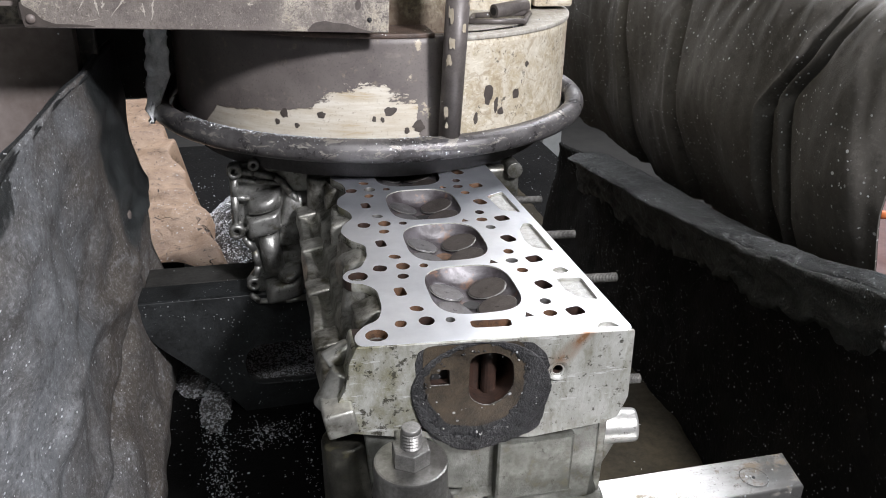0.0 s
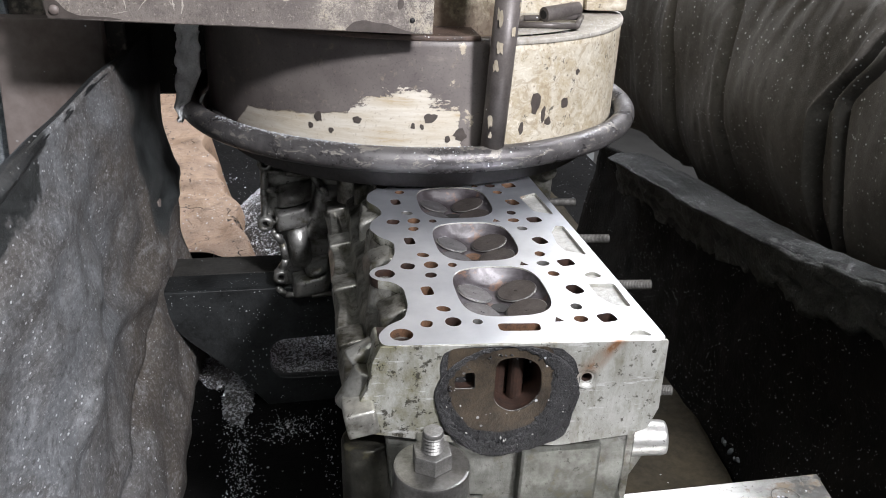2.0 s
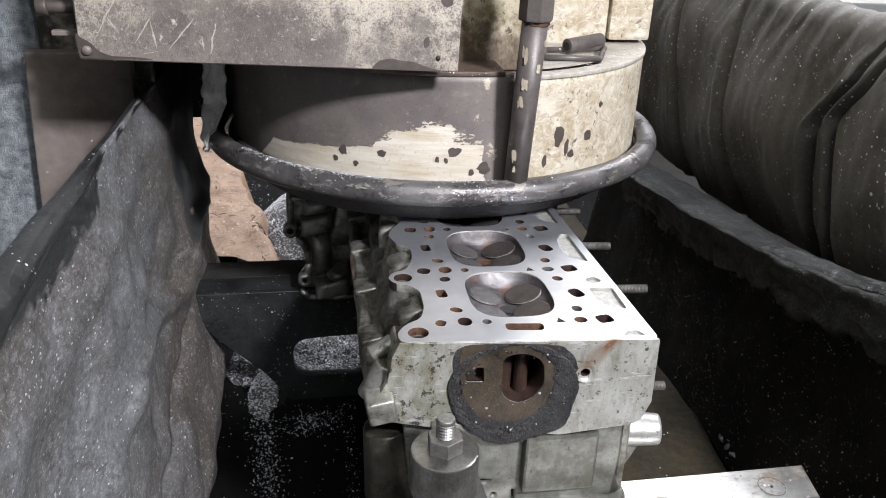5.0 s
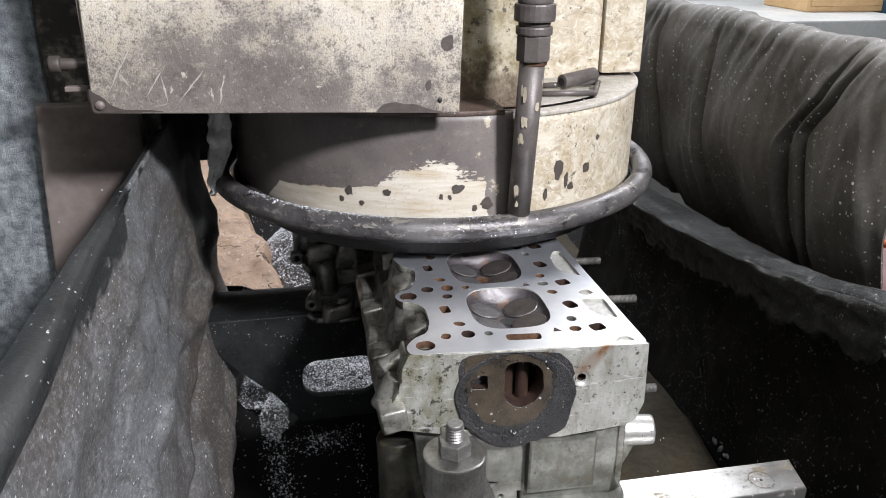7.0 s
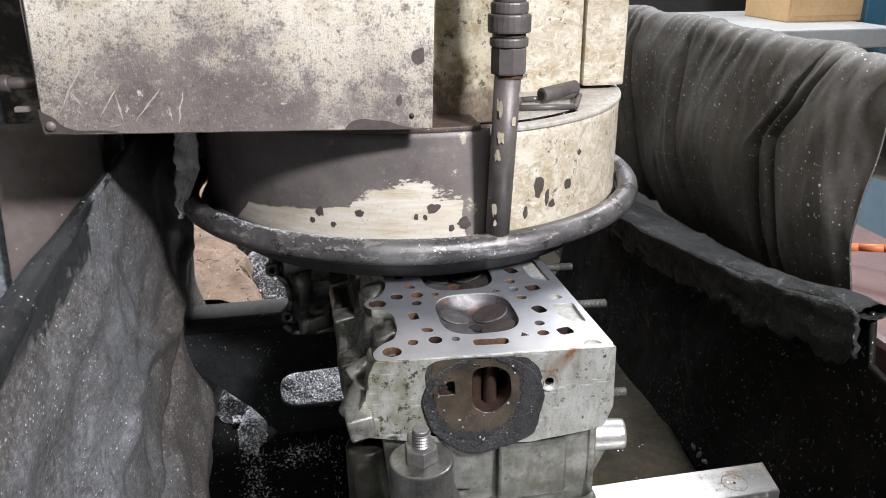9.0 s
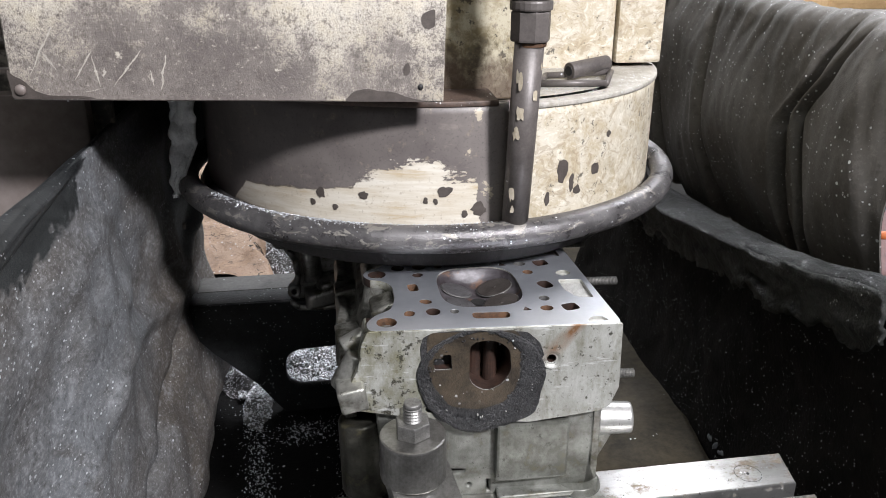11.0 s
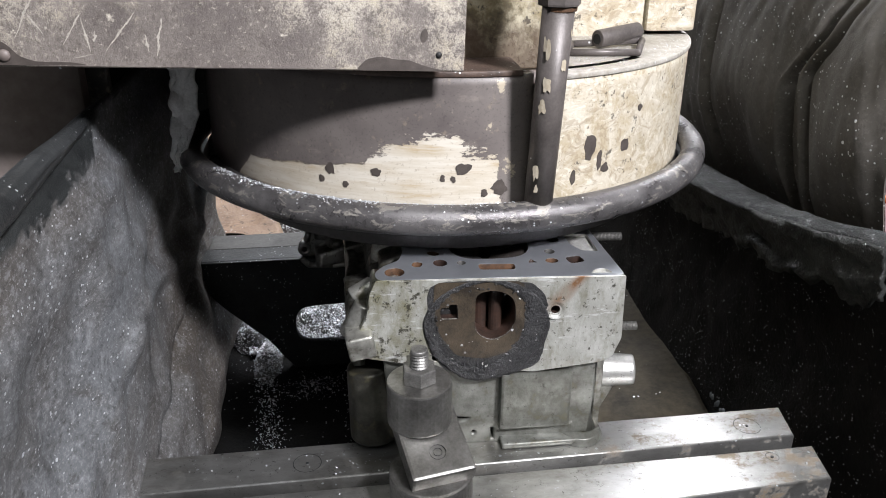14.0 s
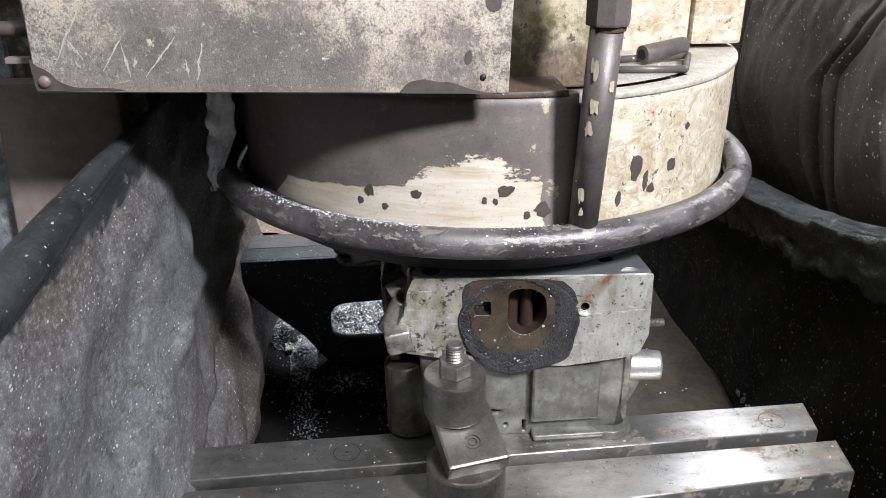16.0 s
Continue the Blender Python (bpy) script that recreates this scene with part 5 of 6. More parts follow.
def build_curtain():
    c = thing("curtain", "dark grimy cloth curtain draped over a rail, speckled with chips", "curtain", (0.4, 0.35, -0.06))

    # folds: each runs down the cloth through (z, y) points
    folds = (((0.23, 0.185), (0.16, 0.214), (0.094, 0.256), (0.007, 0.250), (-0.09, 0.232), 0.019, 0.0046),
             ((0.23, 0.150), (0.16, 0.190), (0.111, 0.224), (-0.01, 0.200), (-0.09, 0.19), 0.015, 0.0042),
             ((0.23, 0.49), (0.142, 0.470), (0.042, 0.458), (-0.02, 0.452), (-0.09, 0.45), 0.008, 0.007),
             ((0.23, 0.66), (0.198, 0.632), (0.075, 0.625), (0.0, 0.62), (-0.09, 0.61), 0.012, 0.007))

    def along(pts, z):
        for (z0, y0), (z1, y1) in zip(pts, pts[1:]):
            if z >= z1:
                t = max(0.0, (z0 - z) / (z0 - z1))
                return y0 + (y1 - y0) * (0.6 * t + 0.4 * t * t * (3 - 2 * t))
        return pts[-1][1]

    def f(u, v):
        y = 0.064 + 1.45 * u ** 1.7 + 0.050 * max(0.0, 1 - u / 0.2) * max(0.0, v - 0.40)
        s = v * 0.46
        if s < 0.10:
            x, z = 0.432, 0.195 - 0.10 + s
        elif s < 0.16:
            a = (s - 0.10) / 0.06 * math.pi
            x, z = 0.411 + 0.021 * math.cos(a), 0.195 + 0.028 * math.sin(a)
        else:
            t = (s - 0.16) / 0.30
            x, z = 0.390 - 0.026 * math.sin(t * math.pi * 0.9) + 0.048 * t * t, 0.195 - 0.285 * t
        k = 0.35 + 0.65 * v
        yy = y + (0.195 - z) * 0.10
        fold = 0.0025 * math.sin(38 * yy + 3 * math.sin(7 * y)) + wob(yy, 0.3 * z, 0, 17, 0.009) + wob(yy, 0.4 * z, 5, 60, 0.0025)
        hang = max(0.0, 0.225 - z)
        pleat = math.exp(-(hang / 0.055) ** 2) * (1 if s > 0.11 else 0.4)
        yp = y - 0.45 * hang
        fold += pleat * (0.0045 * math.sin(2 * math.pi * yp / 0.047 + 2.5 * math.sin(19 * yp)) + wob(yp, 0, 7, 75, 0.006))
        dent = 0.0
        if s > 0.12:
            for fd in folds:
                d = (y - along(fd[:5], z)) / fd[6]
                dent += fd[5] * (math.exp(-d * d) - 0.55 * math.exp(-(d - 2.2) ** 2 / 1.6))
        x += dent * min(1.0, (s - 0.12) / 0.13 if s > 0.12 else 0.0) - fold * k
        return (x - 0.4 + wob(y, z, 0, 9, 0.012), y - 0.35, z + 0.06 + wob(y, z, 4, 10, 0.008) * (1 if s < 0.2 else 0.2) + 0.5 * pleat * wob(yp, 0, 7, 60, 0.005))
    part("cloth", doubled(f, 640, 90, 0.002), "cloth", c, "", True)
    bm = bmesh.new()
    tube(bm, (0.013, -0.25, 0.253), (0.013, 1.2, 0.253), 0.007, None, 20)
    part("rail", bm, "pipe", c, "round steel curtain rail")
    return c


curtain = build_curtain()


# ---- the grinding machine, which travels along the table ----
CX, CY, RR = -0.0163, 0.5859, 0.2751


def build_machine():
    g = thing("surface_grinder", "old cream and grey surface grinder with flaking paint, wheel guard", "grinding machine", (CX, CY, 0.0))

    def own(name, bm, mat, label="", smooth=False, parent=None):
        bmesh.ops.translate(bm, verts=bm.verts[:], vec=(-CX, -CY, 0))
        return part(name, bm, mat, parent or g, label, smooth)

    def arc(radius, a0, a1, z0, z1, name, mat, label, steps=70):
        def f(u, v):
            a = radians(a0 + (a1 - a0) * u)
            return (CX + radius * math.cos(a), CY + radius * math.sin(a), z0 + (z1 - z0) * v)
        bm = thicken(sheet(f, steps, 14), 0.008)
        return own(name, bm, mat, label, True)
    # angle -90 faces the camera; the pipe stands near -78
    h = arc(0.2505, -282, -79.6, 0.040, 0.157, "wheel_guard", "housing", "round wheel guard, grey paint flaking off cream", 110)
    arc(0.2575, -78.6, 80, 0.040, 0.1525, "guard_front", "cream", "mottled cream wheel guard panel", 90)
    top = [(CX + 0.2582 * math.cos(radians(a)), CY + 0.2582 * math.sin(radians(a))) for a in range(-74, 82, 3)] + [(CX, CY + 0.2), (0.03, CY)]
    bm = plate_mesh("guard_top", top, [], 0.005, 0.001)
    bmesh.ops.translate(bm, verts=bm.verts[:], vec=(0, 0, 0.157))
    own("guard_top", bm, "lid_dust", "cream top of the wheel guard dusted with chips")
    lid = [(CX + 0.2508 * math.cos(radians(a)), CY + 0.2508 * math.sin(radians(a))) for a in range(-280, -81, 3)]
    bm = plate_mesh("guard_lid", lid, [], 0.005, 0.001)
    bmesh.ops.translate(bm, verts=bm.verts[:], vec=(0, 0, 0.1605))
    own("guard_lid", bm, "rust_lid", "grimy rust-brown lid of the wheel guard")
    arc(0.243, -110, -50, 0.045, 0.157, "notch_wall", "brown", "", 30)

    def ring(u, v):
        a, b = 2 * math.pi * u, 2 * math.pi * v
        r = RR + (0.0130 + 0.0006 * math.sin(5 * a)) * math.cos(b)
        return (CX + r * math.cos(a), CY + r * math.sin(a), 0.0439 + 0.0130 * math.sin(b))
    bm = bmesh.new()
    nu, nv = 160, 18
    g2 = [[bm.verts.new(ring(i / nu, j / nv)) for j in range(nv)] for i in range(nu)]
    for i in range(nu):
        for j in range(nv):
            bm.faces.new((g2[i][j], g2[(i + 1) % nu][j], g2[(i + 1) % nu][(j + 1) % nv], g2[i][(j + 1) % nv]))
    own("coolant_ring", bm, "ring", "greasy dark steel coolant pipe ring", True)
    bm = bmesh.new()
    tube(bm, (CX, CY, 0.034), (CX, CY, 0.046), 0.262, 0.255, 80)
    own("guard_skirt", bm, "ring", "", True)
    bm = bmesh.new()
    tube(bm, (CX, CY, 0.0005), (CX, CY, 0.036), 0.235, None, 80, 0.002)
    own("grinding_wheel", bm, "stone", "dark segmented grinding wheel", True)
    # pipe up the front
    px, py = 0.0345, 0.3085
    bm = bmesh.new()
    foot, head_end = Vector((px - 0.001, 0.3215, 0.046)), Vector((px + 0.0015, 0.3025, 0.219))
    tube(bm, foot, head_end, 0.0118, 0.0122, 28)
    pipe = own("riser_pipe", bm, "pipe", "grimy coolant pipe with flaking paint", True)
    px, py = px + 0.0025, py - 0.006
    for z0, z1, r in ((0.214, 0.238, 0.0162), (0.238, 0.246, 0.0172), (0.246, 0.250, 0.0150), (0.250, 0.266, 0.0192), (0.266, 0.276, 0.0165), (0.276, 0.42, 0.0148)):
        bm = bmesh.new()
        tube(bm, (px - 0.001, py, z0), (px - 0.001, py, z1), r, None, 24 if r != 0.0162 else 8, 0.0018)
        own("coupling", bm, "pipe", "threaded pipe coupling", False, pipe)
    bm = sheet(lambda u, v: (px + (0.0126 - 0.0003 * v) * math.cos(6.2832 * u), py + (0.0126 - 0.0003 * v) * math.sin(6.2832 * u), 0.2135 - 0.003 * v), 24, 2, True)
    own("thread_seal", bm, "rust", "rusty thread", True, pipe)
    # big cover box at the upper left
    bm = bmesh.new()
    box(bm, -0.366, -0.0385, 0.302, 0.306, 0.1658, 0.62, 0.001, 1, Matrix.Rotation(radians(1.66), 4, "Y"))
    cover = own("cover_plate", bm, "cover", "grimy scratched sheet-metal cover plate")
    bm = bmesh.new()
    box(bm, -0.362, -0.042, 0.3062, 0.75, 0.184, 0.62, 0.002)
    own("cover_box", bm, "brown", "", False)
    for x, z in ((-0.3545, 0.184), (-0.0525, 0.1795), (-0.053, 0.40), (-0.352, 0.42)):
        bm = bmesh.new()
        big = x < -0.2
        tube(bm, (x, 0.3022, z), (x, 0.2998 if big else 0.3012, z), 0.0046 if big else 0.0024, 0.0036 if big else 0.0022, 14)
        own("cover_screw", bm, "brown" if big else "black", "", True, cover)
    bm = bmesh.new()
    tube(bm, (-0.396, 0.33, 0.2155), (-0.366, 0.33, 0.2155), 0.0055, None, 16, 0.001)
    tube(bm, (-0.398, 0.33, 0.2155), (-0.388, 0.33, 0.2155), 0.0078, None, 16, 0.002)
    own("hinge_pin", bm, "bare", "short rusty hinge pin", True, cover)
    bm = bmesh.new()
    box(bm, -0.388, -0.364, 0.325, 0.333, 0.192, 0.1965, 0.001)
    box(bm, -0.370, -0.364, 0.325, 0.333, 0.180, 0.1965, 0.001)
    own("latch_tab", bm, "brown", "small bent latch tab", False, cover)
    # recess and panels right of it
    bm = bmesh.new()
    box(bm, -0.04, 0.066, 0.392, 0.42, 0.150, 0.62, 0.002)
    own("recess_panel", bm, "cream_stained", "ochre-stained recessed panel")
    bm = bmesh.new()
    box(bm, 0.068, 0.184, 0.52, 0.70, 0.150, 0.62, 0.003)
    own("motor_panel", bm, "cream", "mottled cream motor casing panel")
    bm = bmesh.new()
    box(bm, 0.186, 0.238, 0.516, 0.68, 0.161, 0.62, 0.004)
    own("side_panel", bm, "cream", "cream side casing")
    bm = bmesh.new()
    box(bm, 0.054, 0.0675, 0.384, 0.52, 0.150, 0.62, 0.003)
    own("corner_strip", bm, "cream_stained")
    # bent handle on the lid
    bm = bmesh.new()
    tube(bm, (0.112, 0.442, 0.1665), (0.158, 0.464, 0.1700), 0.0082, None, 22, 0.0008)
    handle = own("handle_tube", bm, "pipe", "short dark tube lying on the guard", True)
    # Black disc on the tube's end in place of a shaded bore.
    bm = bmesh.new()
    tube(bm, (0.1112, 0.4416, 0.1664), (0.1125, 0.4423, 0.1665), 0.0048, None, 16)
    own("tube_bore", bm, "black", "", False, handle)
    bm = bmesh.new()
    for a, b in (((0.074, 0.41, 0.1605), (0.138, 0.404, 0.1605)), ((0.138, 0.404, 0.1605), (0.160, 0.455, 0.1625)), ((0.074, 0.41, 0.1605), (0.09, 0.45, 0.161)), ((0.09, 0.45, 0.161), (0.160, 0.455, 0.1625))):
        tube(bm, a, b, 0.0032, None, 12)
    own("handle_wire", bm, "pipe", "bent wire handle", True)
    # column and panels at the left
    bm = bmesh.new()
    box(bm, -1.2, -0.4455, 0.462, 0.8, -0.32, 1.2, 0.006)
    own("column", bm, "hammer", "blue-grey hammertone machine column")
    bm = bmesh.new()
    box(bm, -0.4535, -0.352, 0.440, 0.46, -0.12, 0.156, 0.002)
    for v in bm.verts:
        v.co.x -= 0.010 * (0.156 - v.co.z) / 0.17 if v.co.x < -0.4 else 0.0
    own("inner_panel", bm, "brown", "brown grimy inner panel")
    bm = bmesh.new()
    box(bm, -0.4435, -0.335, 0.462, 0.474, 0.10, 0.62, 0.002)
    own("rear_plate", bm, "dark_plate", "black grimed plate behind the cover")
    bm = bmesh.new()
    box(bm, -0.334, 0.19, 0.66, 0.80, 0.165, 1.2, 0.004)
    own("spindle_body", bm, "brown")

    # No real part: a black sheet puts in the cavity's darkness.
    bm = bmesh.new()
    box(bm, -0.62, 0.19, 0.802, 0.815, -0.01, 1.2, 0.003)
    own("cavity_shade_sheet", bm, "rail_dark", "added black sheet for the dark cavity behind the wheel guard")

    def peel(u, v):
        z = 0.180 - 0.148 * v
        right = -0.263 - 0.004 * v - 0.024 * max(0.0, v - 0.62) / 0.38
        left = -0.285 - 0.011 * v + wob(z, 0, 0, 90, 0.004)
        return (left + (right - left) * u, 0.50 + wob(u, v * 4, 0, 3, 0.008) + wob(u, v * 4, 3, 9, 0.003), z)
    own("peeling_strip", thicken(sheet(peel, 12, 60), 0.003), "peel", "strip of peeling pale paint", True)

    # bare patches and flakes on the guard
    def patch(name, mat, ang, z, w, hgt, radius, seed):
        bm = bmesh.new()
        c = bm.verts.new((0, 0, 0))
        vs = []
        for k in range(14):
            t = 2 * math.pi * k / 14
            r = 1 + wob(math.cos(t), math.sin(t), seed, 1.6, 0.55)
            vs.append((w * r * math.cos(t), hgt * r * math.sin(t)))

        def lay(p, q, out):
            a = radians(ang) + p / radius
            return (CX + (radius + out) * math.cos(a), CY + (radius + out) * math.sin(a), z + q)
        c.co = lay(0, 0, 0.0006)
        edge = [bm.verts.new(lay(p, q, 0.0005)) for p, q in vs]
        foot = [bm.verts.new(lay(p, q, -0.0008)) for p, q in vs]
        for k in range(14):
            n = (k + 1) % 14
            bm.faces.new((c, edge[k], edge[n]))
            bm.faces.new((edge[k], foot[k], foot[n], edge[n]))
        own(name, bm, mat, "", False, h)

    def ang_of(x, r):
        return -math.degrees(math.acos(max(-1, min(1, (x - CX) / r))))
    for i, (x, z, w, q) in enumerate(((-0.1375, 0.074, 0.0048, 0.0045), (-0.0995, 0.0755, 0.0042, 0.0032), (-0.125, 0.0615, 0.0032, 0.0026), (-0.1455, 0.064, 0.003, 0.0028),
                                      (-0.028, 0.080, 0.0065, 0.0055), (-0.045, 0.072, 0.0022, 0.003), (-0.036, 0.071, 0.0022, 0.003), (0.003, 0.062, 0.007, 0.0055), (-0.01, 0.058, 0.003, 0.003))):
        patch("bare_patch", "bare", ang_of(x, 0.2505), z, w, q, 0.2505, i * 1.7)
    for i, (x, z, w, q) in enumerate(((0.083, 0.092, 0.0055, 0.0115), (0.121, 0.087, 0.005, 0.006), (0.094, 0.078, 0.0035, 0.0075), (0.1, 0.070, 0.0045, 0.004), (0.068, 0.066, 0.003, 0.006), (0.135, 0.118, 0.003, 0.003))):
        patch("bare_patch", "bare", ang_of(x, 0.2575), z, w, q, 0.2575, 20 + i * 1.3)
    # flaked spots on the pipe
    for i, (z, a, w, hh) in enumerate(((0.084, -128, 0.0028, 0.006), (0.139, -126, 0.0032, 0.0055), (0.157, -118, 0.0034, 0.006), 
                                       (0.186, -130, 0.003, 0.009), (0.172, -62, 0.0022, 0.0055), (0.07, -120, 0.0018, 0.003), (0.195, -40, 0.0015, 0.003))):
        bm = bmesh.new()
        vs = []
        for k in range(14):
            t = 2 * math.pi * k / 14
            r = 1 + wob(math.cos(t), math.sin(t), i * 2.0, 2.4, 0.85)
            aa = radians(a) + w * r * math.cos(t) / 0.0125
            q = foot.lerp(head_end, (z - 0.046) / 0.173)
            vs.append(bm.verts.new((q.x + 0.0125 * math.cos(aa), q.y + 0.0125 * math.sin(aa), z + hh * r * math.sin(t))))
        bm.faces.new(vs)
        own("paint_flake", bm, "flake", "", False, pipe)
    # chips and grease clinging to the ring
    rng = random.Random(31)
    for name, n, a0, a1, off, size in (("clinging_chips", 900, -146, -108, -0.001, 0.0009), ("greasy_chips", 500, -120, -84, -0.006, 0.0008), ("lid_chips", 260, -72, -30, -0.03, 0.0008)):
        bm = bmesh.new()
        for _ in range(n):
            a = radians(rng.uniform(a0, a1))
            rr = RR + off + rng.gauss(0, 0.0035)
            top = 0.0439 + math.sqrt(max(0.0, 0.0130 ** 2 - min(rr - RR, 0.0129) ** 2)) if name != "lid_chips" else 0.1572
            if name == "lid_chips":
                rr = rng.uniform(0.2, 0.257)
            p = Vector((CX + rr * math.cos(a), CY + rr * math.sin(a), top))
            q = Euler((rng.uniform(-0.9, 0.9), rng.uniform(-0.9, 0.9), rng.uniform(0, 6.3))).to_matrix()
            s = size * rng.uniform(0.35, 1.3)
            vs = [bm.verts.new(p + q @ Vector(v)) for v in ((-s, -s * 0.4, 0.0002), (s, -s * 0.5, 0.0002), (s * 0.7, s * 0.4, s * 0.5), (-s * 0.8, s * 0.5, s * 0.3))]
            bm.faces.new(vs)
        tagged(own(name.replace("chips", "swarf"), bm, "chips"), kind="stuff")
    # long scratches and flakes on the cover plate
    for i, (x0, z0, x1, z1) in enumerate(((-0.3245, 0.230, -0.346, 0.195), (-0.336, 0.214, -0.3265, 0.198), (-0.300, 0.211, -0.315, 0.190), (-0.300, 0.209, -0.297, 0.185), (-0.292, 0.1995, -0.2935, 0.192),
                                          (-0.264, 0.212, -0.287, 0.185), (-0.2465, 0.208, -0.2525, 0.182), (-0.259, 0.197, -0.2575, 0.185), (-0.31, 0.181, -0.295, 0.184))):
        bm = bmesh.new()
        pts = []
        for k in range(25):
            t = k / 24
            w = 0.00125 * (0.30 + abs(wob(t, i, 0, 9, 1.9))) * math.sin(math.pi * (0.08 + 0.84 * t))
            x, z = x0 + (x1 - x0) * t + wob(t, i, 2, 3, 0.0012), z0 + (z1 - z0) * t
            pts.append((bm.verts.new((x - w, 0.3017, z)), bm.verts.new((x + w, 0.3017, z))))
        for p, q in zip(pts, pts[1:]):
            bm.faces.new((p[0], p[1], q[1], q[0]))
        own("scratch", bm, "scratch", "", False, cover)
    # bare steel where the paint has lifted from the lower edge of the cover
    for pts in ([(-0.112, 0.1715), (-0.106, 0.1775), (-0.095, 0.1795), (-0.085, 0.177), (-0.075, 0.1765), (-0.062, 0.1715), (-0.05, 0.1685), (-0.05, 0.1675), (-0.112, 0.1695)],
                [(-0.361, 0.1775), (-0.362, 0.2), (-0.3585, 0.195), (-0.352, 0.192), (-0.345, 0.1835), (-0.335, 0.1795), (-0.31, 0.1785), (-0.3, 0.1765)],
                [(-0.0405, 0.24), (-0.0405, 0.226), (-0.047, 0.224), (-0.052, 0.229), (-0.051, 0.236), (-0.046, 0.238)],
                [(-0.066, 0.196), (-0.062, 0.2), (-0.06, 0.194), (-0.062, 0.189), (-0.066, 0.189)]):
        bm = plate_mesh("bare_edge", [(x, z) for x, z in rounded(pts, 0.003, 3)], [], 0.0008, 0.0)
        bmesh.ops.transform(bm, matrix=Matrix(((1, 0, 0, 0), (0, 0, -1, 0.3016), (0, 1, 0, 0), (0, 0, 0, 1))), verts=bm.verts[:])
        own("bare_edge", bm, "bare", "", False, cover)
    return g


machine = build_machine()

# ---- chips lying about ----
flakes("rail_chips", "scattered silver metal chips on the table bars", 260, lambda r: ((r.uniform(-0.30, 0.27), r.choice((r.uniform(-0.03, 0.004), r.uniform(-0.085, -0.055))), -0.1694), (0, 0, 1)), 0.0007, "chips", 21)


def chip_band(r):
    k = r.random()
    if k < 0.62:
        y = r.uniform(0.20, 0.45)
        x = -0.232 - 0.11 * (y - 0.22) + r.gauss(0, 0.010)
    elif k < 0.9:
        x, y = r.gauss(-0.182, 0.020), r.gauss(0.350, 0.014)
    elif k < 0.97:
        x, y = r.uniform(-0.142, -0.126), r.uniform(0.2, 0.36)
    else:
        x, y = r.uniform(-0.28, -0.12), r.uniform(0.05, 0.42)
    return (x, y, -0.3335 + wob(x, y, 0, 9, 0.006)), Vector((r.uniform(-0.8, 0.8), r.uniform(-0.8, 0.8), 1.0)).normalized()


flakes("tray_chips", "silver metal chips caught in bands on the tray floor", 1200, chip_band, 0.0010, "chips", 22)
flakes("bed_chips", "scattered silver metal chips on the sludge", 90, lambda r: ((r.uniform(-0.45, -0.25), r.uniform(0.66, 1.0), -0.205), (0, 0, 1)), 0.0012, "chips", 23)


def build_leaning_bar():
    # Brown bar made up to show the lit sliver at the guard's far end.
    b = thing("guard_sliver_bar", "narrow brown bar standing in for the rubber guard's lit sliver", "metal bar", (-0.345, 0.45, -0.33))
    bm = bmesh.new()
    tube(bm, (0.013, 0.0, 0.27), (-0.024, -0.002, 0.02), 0.009, 0.012, 10, 0.002)
    part("shank", bm, "brown", b)


build_leaning_bar()


# ---- the workshop round it ----
def slab(name, x0, x1, y0, y1, z0, z1, mat, label, category, kind="structure"):
    bm = bmesh.new()
    box(bm, x0, x1, y0, y1, z0, z1, 0.0)
    return tagged(part(name, bm, mat, None, label), category=category, kind=kind)


slab("floor", -4, 4, -4, 5, -1.1, -1.0, "concrete", "oily concrete workshop floor", "floor")
slab("ceiling", -4, 4, -4, 5, 2.6, 2.7, "plaster", "plain workshop ceiling", "ceiling")
slab("wall_north", -4, 4, 5, 5.15, -1.0, 2.6, "plaster", "plain workshop wall", "wall")
slab("wall_south", -4, 4, -4.15, -4, -1.0, 2.6, "plaster", "plain workshop wall", "wall")
slab("wall_west", -4.15, -4, -4, 5, -1.0, 2.6, "plaster", "plain workshop wall", "wall")
slab("wall_east", 4, 4.15, -4, 5, -1.0, 2.6, "plaster", "plain workshop wall", "wall")


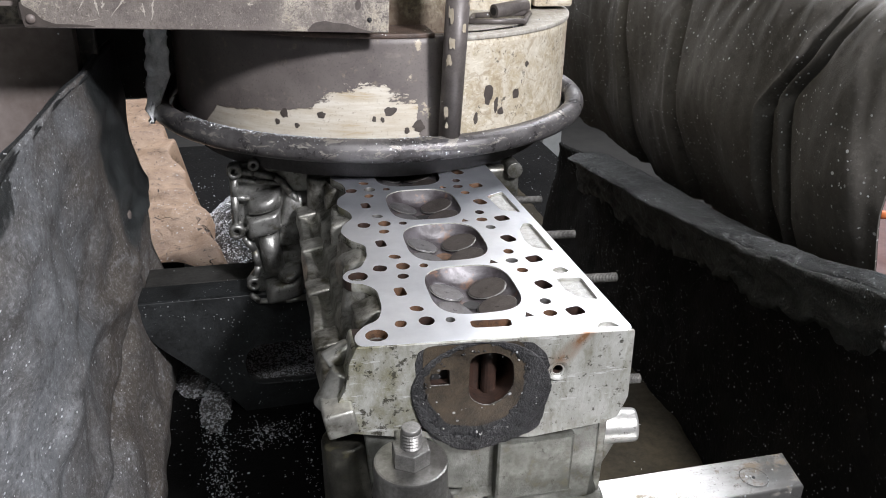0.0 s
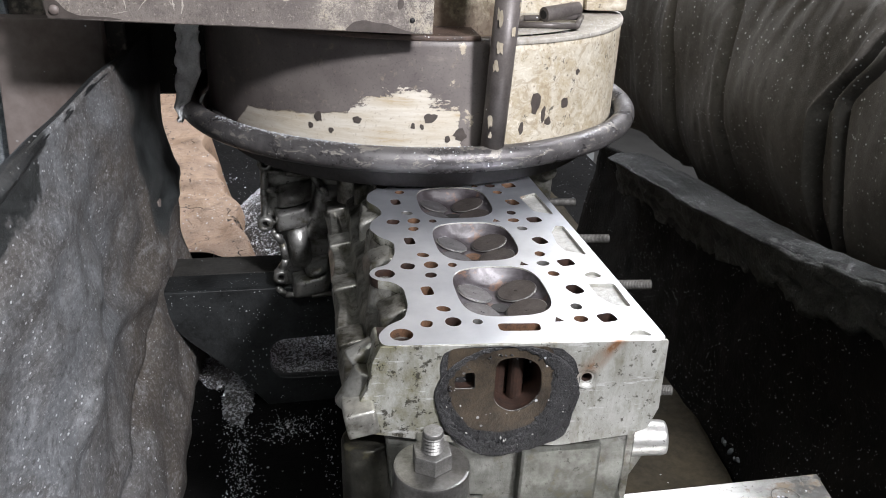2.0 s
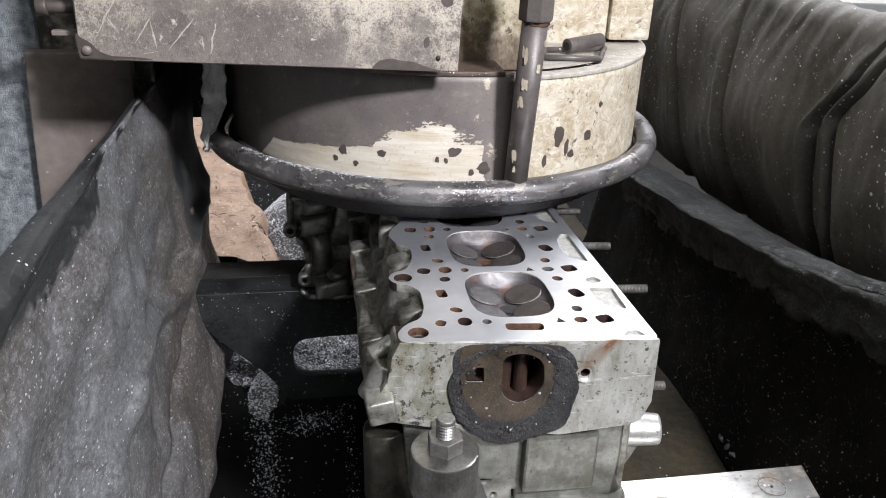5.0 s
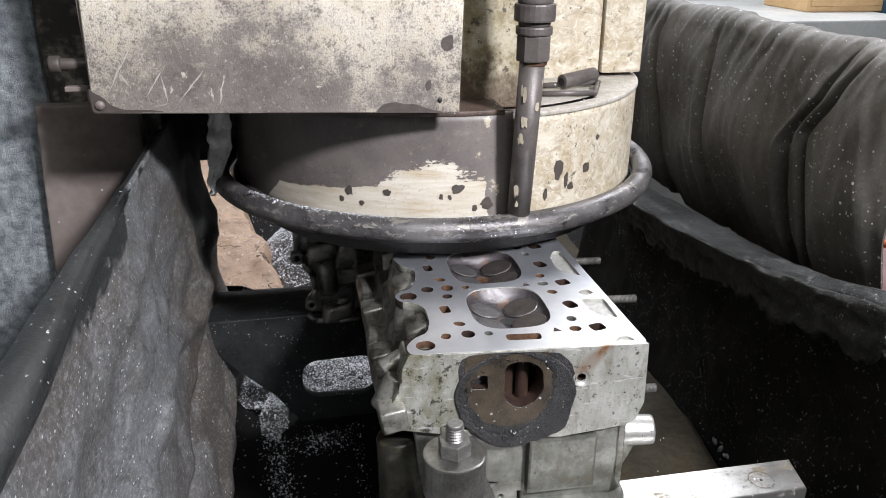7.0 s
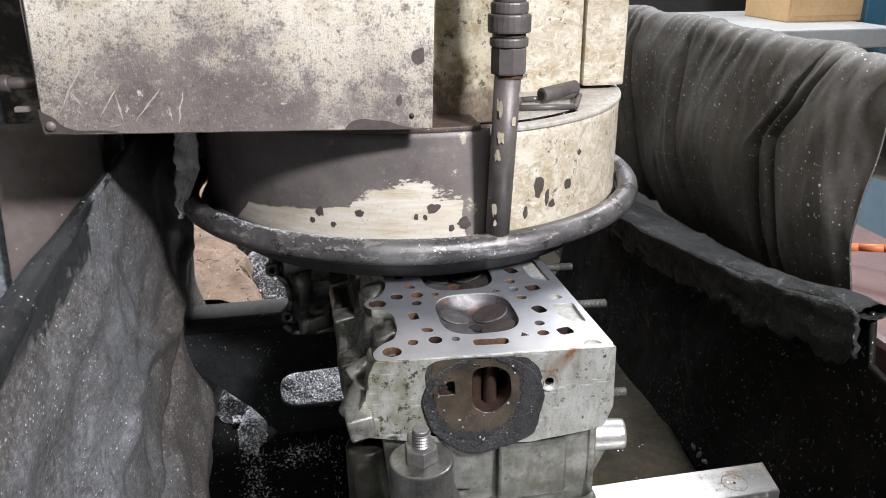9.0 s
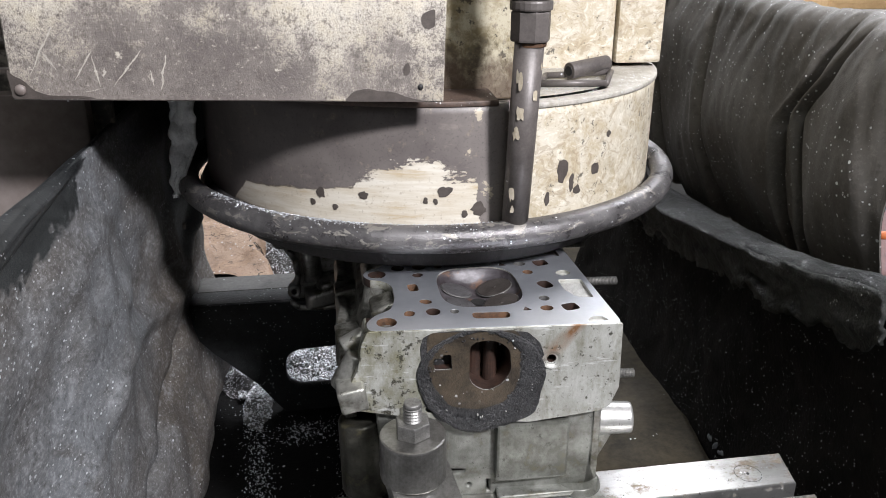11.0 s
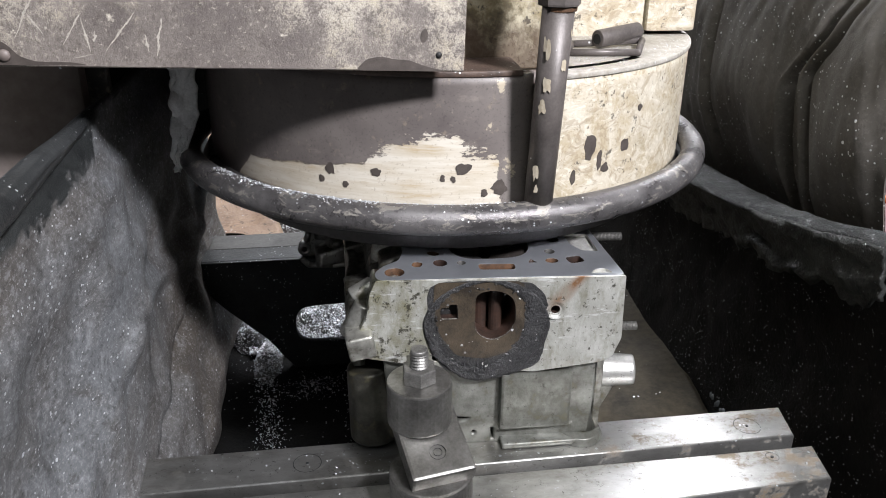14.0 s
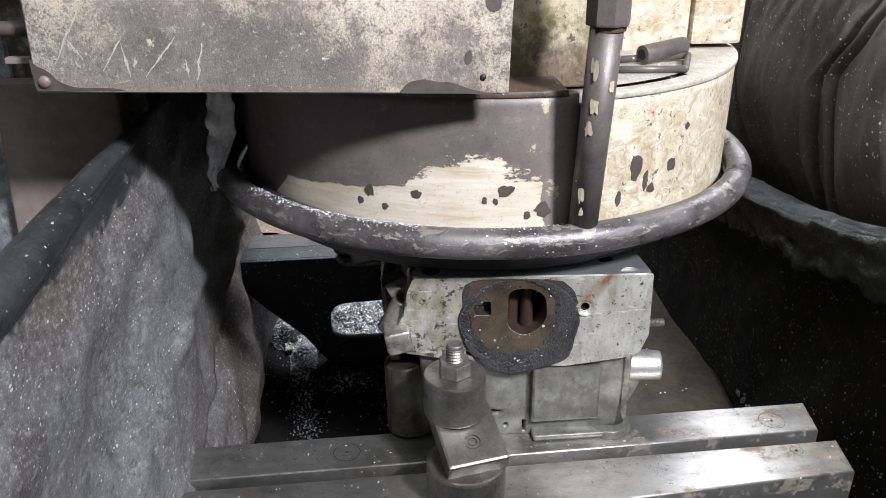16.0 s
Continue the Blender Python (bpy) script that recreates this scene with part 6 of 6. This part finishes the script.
def build_background():
    b = thing("workbench", "pale grey painted steel workbench holding a plywood box", "workbench", (1.3, 2.0, -1.0))
    bm = bmesh.new()
    box(bm, -0.7, 0.44, -0.3, 0.4, 1.0, 1.06, 0.005)
    part("top", bm, "green", b)
    for x in (-0.6, 0.38):
        for y in (-0.2, 0.3):
            bm = bmesh.new()
            box(bm, x - 0.03, x + 0.03, y - 0.03, y + 0.03, 0.0, 1.0, 0.003)
            part("leg", bm, "green", b)
    w = thing("wooden_box", "raw plywood box standing on the workbench", "box", (1.63, 2.05, 0.06))
    bm = bmesh.new()
    box(bm, -0.14, 0.14, -0.12, 0.15, 0.0, 0.3, 0.004)
    part("carcass", bm, "wood", w)
    bm = bmesh.new()
    box(bm, -0.13, 0.13, -0.126, -0.121, 0.02, 0.28, 0.001)
    part("front_board", bm, "wood", w)
    p = thing("steel_post", "dark blue painted steel post", "post", (1.81, 1.95, -1.0))
    bm = bmesh.new()
    box(bm, -0.04, 0.04, -0.04, 0.04, 0.0, 2.4, 0.006)
    part("shaft", bm, "blue", p)
    bm = bmesh.new()
    box(bm, -0.08, 0.08, -0.08, 0.08, 0.0, 0.01, 0.001)
    part("base_plate", bm, "blue", p)
    r = thing("red_casing", "dull red painted machine casing behind the curtain", "machine casing", (0.66, 0.3, -1.0))
    bm = bmesh.new()
    box(bm, -0.12, 0.14, -0.2, 0.3, 0.0, 0.86, 0.01)
    part("carcass", bm, "redpaint", r)
    c = thing("blue_cabinet", "light blue steel cabinet behind the curtain", "cabinet", (1.15, 0.6, -1.0))
    bm = bmesh.new()
    box(bm, -0.2, 0.3, -0.4, 0.5, 0.0, 1.02, 0.01)
    part("carcass", bm, "paleblue", c)
    bm = bmesh.new()
    box(bm, -0.206, -0.2005, -0.36, 0.46, 0.1, 0.96, 0.003)
    part("door", bm, "paleblue", c)
    c2 = thing("blue_locker", "light blue steel locker beside the workbench", "locker", (2.15, 2.1, -1.0))
    bm = bmesh.new()
    box(bm, -0.25, 0.4, -0.2, 0.3, 0.0, 1.9, 0.01)
    part("carcass", bm, "paleblue", c2)
    bm = bmesh.new()
    box(bm, -0.23, 0.38, -0.206, -0.2005, 0.1, 1.85, 0.003)
    part("door", bm, "paleblue", c2)
    h = thing("orange_hose", "bent orange rubber hose lying on the red casing", "hose", (0.66, 0.3, -0.14))
    bm = bmesh.new()
    for k in range(14):
        a, b = k / 14, (k + 1) / 14
        q = lambda t: (0.06 * math.sin(5 * t), -0.18 + 0.34 * t, 0.008 + 0.05 * math.sin(math.pi * t))
        tube(bm, q(a), q(b), 0.006, None, 10)
    part("hose_body", bm, "orange", h, "", True)


build_background()


def motions():
    travel = [(0, 0.0000), (0.5, 0.0112), (1, 0.0215), (1.5, 0.0327), (2, 0.0433), (2.5, 0.0533), (3, 0.0634), (3.5, 0.0737), (4, 0.0853), (6.5, 0.1354), (7, 0.1451), (7.5, 0.1570), (8, 0.1667), (8.5, 0.1754), (11, 0.2304), (11.5, 0.2412), (12, 0.2521), (12.5, 0.2634), (13, 0.2742), (13.5, 0.2855), (14, 0.2963), (14.5, 0.3084), (15, 0.3205), (15.5, 0.3331), (16, 0.3454)]
    walk(machine, [(t, pose(CX, CY - d, 0.0)) for t, d in travel])
    shove = [(0, 1), (1.0, 1), (1.5, 0), (16, 0)]
    walk(right_guard, [(t, pose(0.33 - 0.008 * s, 0.2, -0.33 - 0.006 * s)) for t, s in shove])
    walk(curtain, [(t, pose(0.4 - 0.008 * s, 0.35, -0.06 - 0.004 * s)) for t, s in shove])


motions()
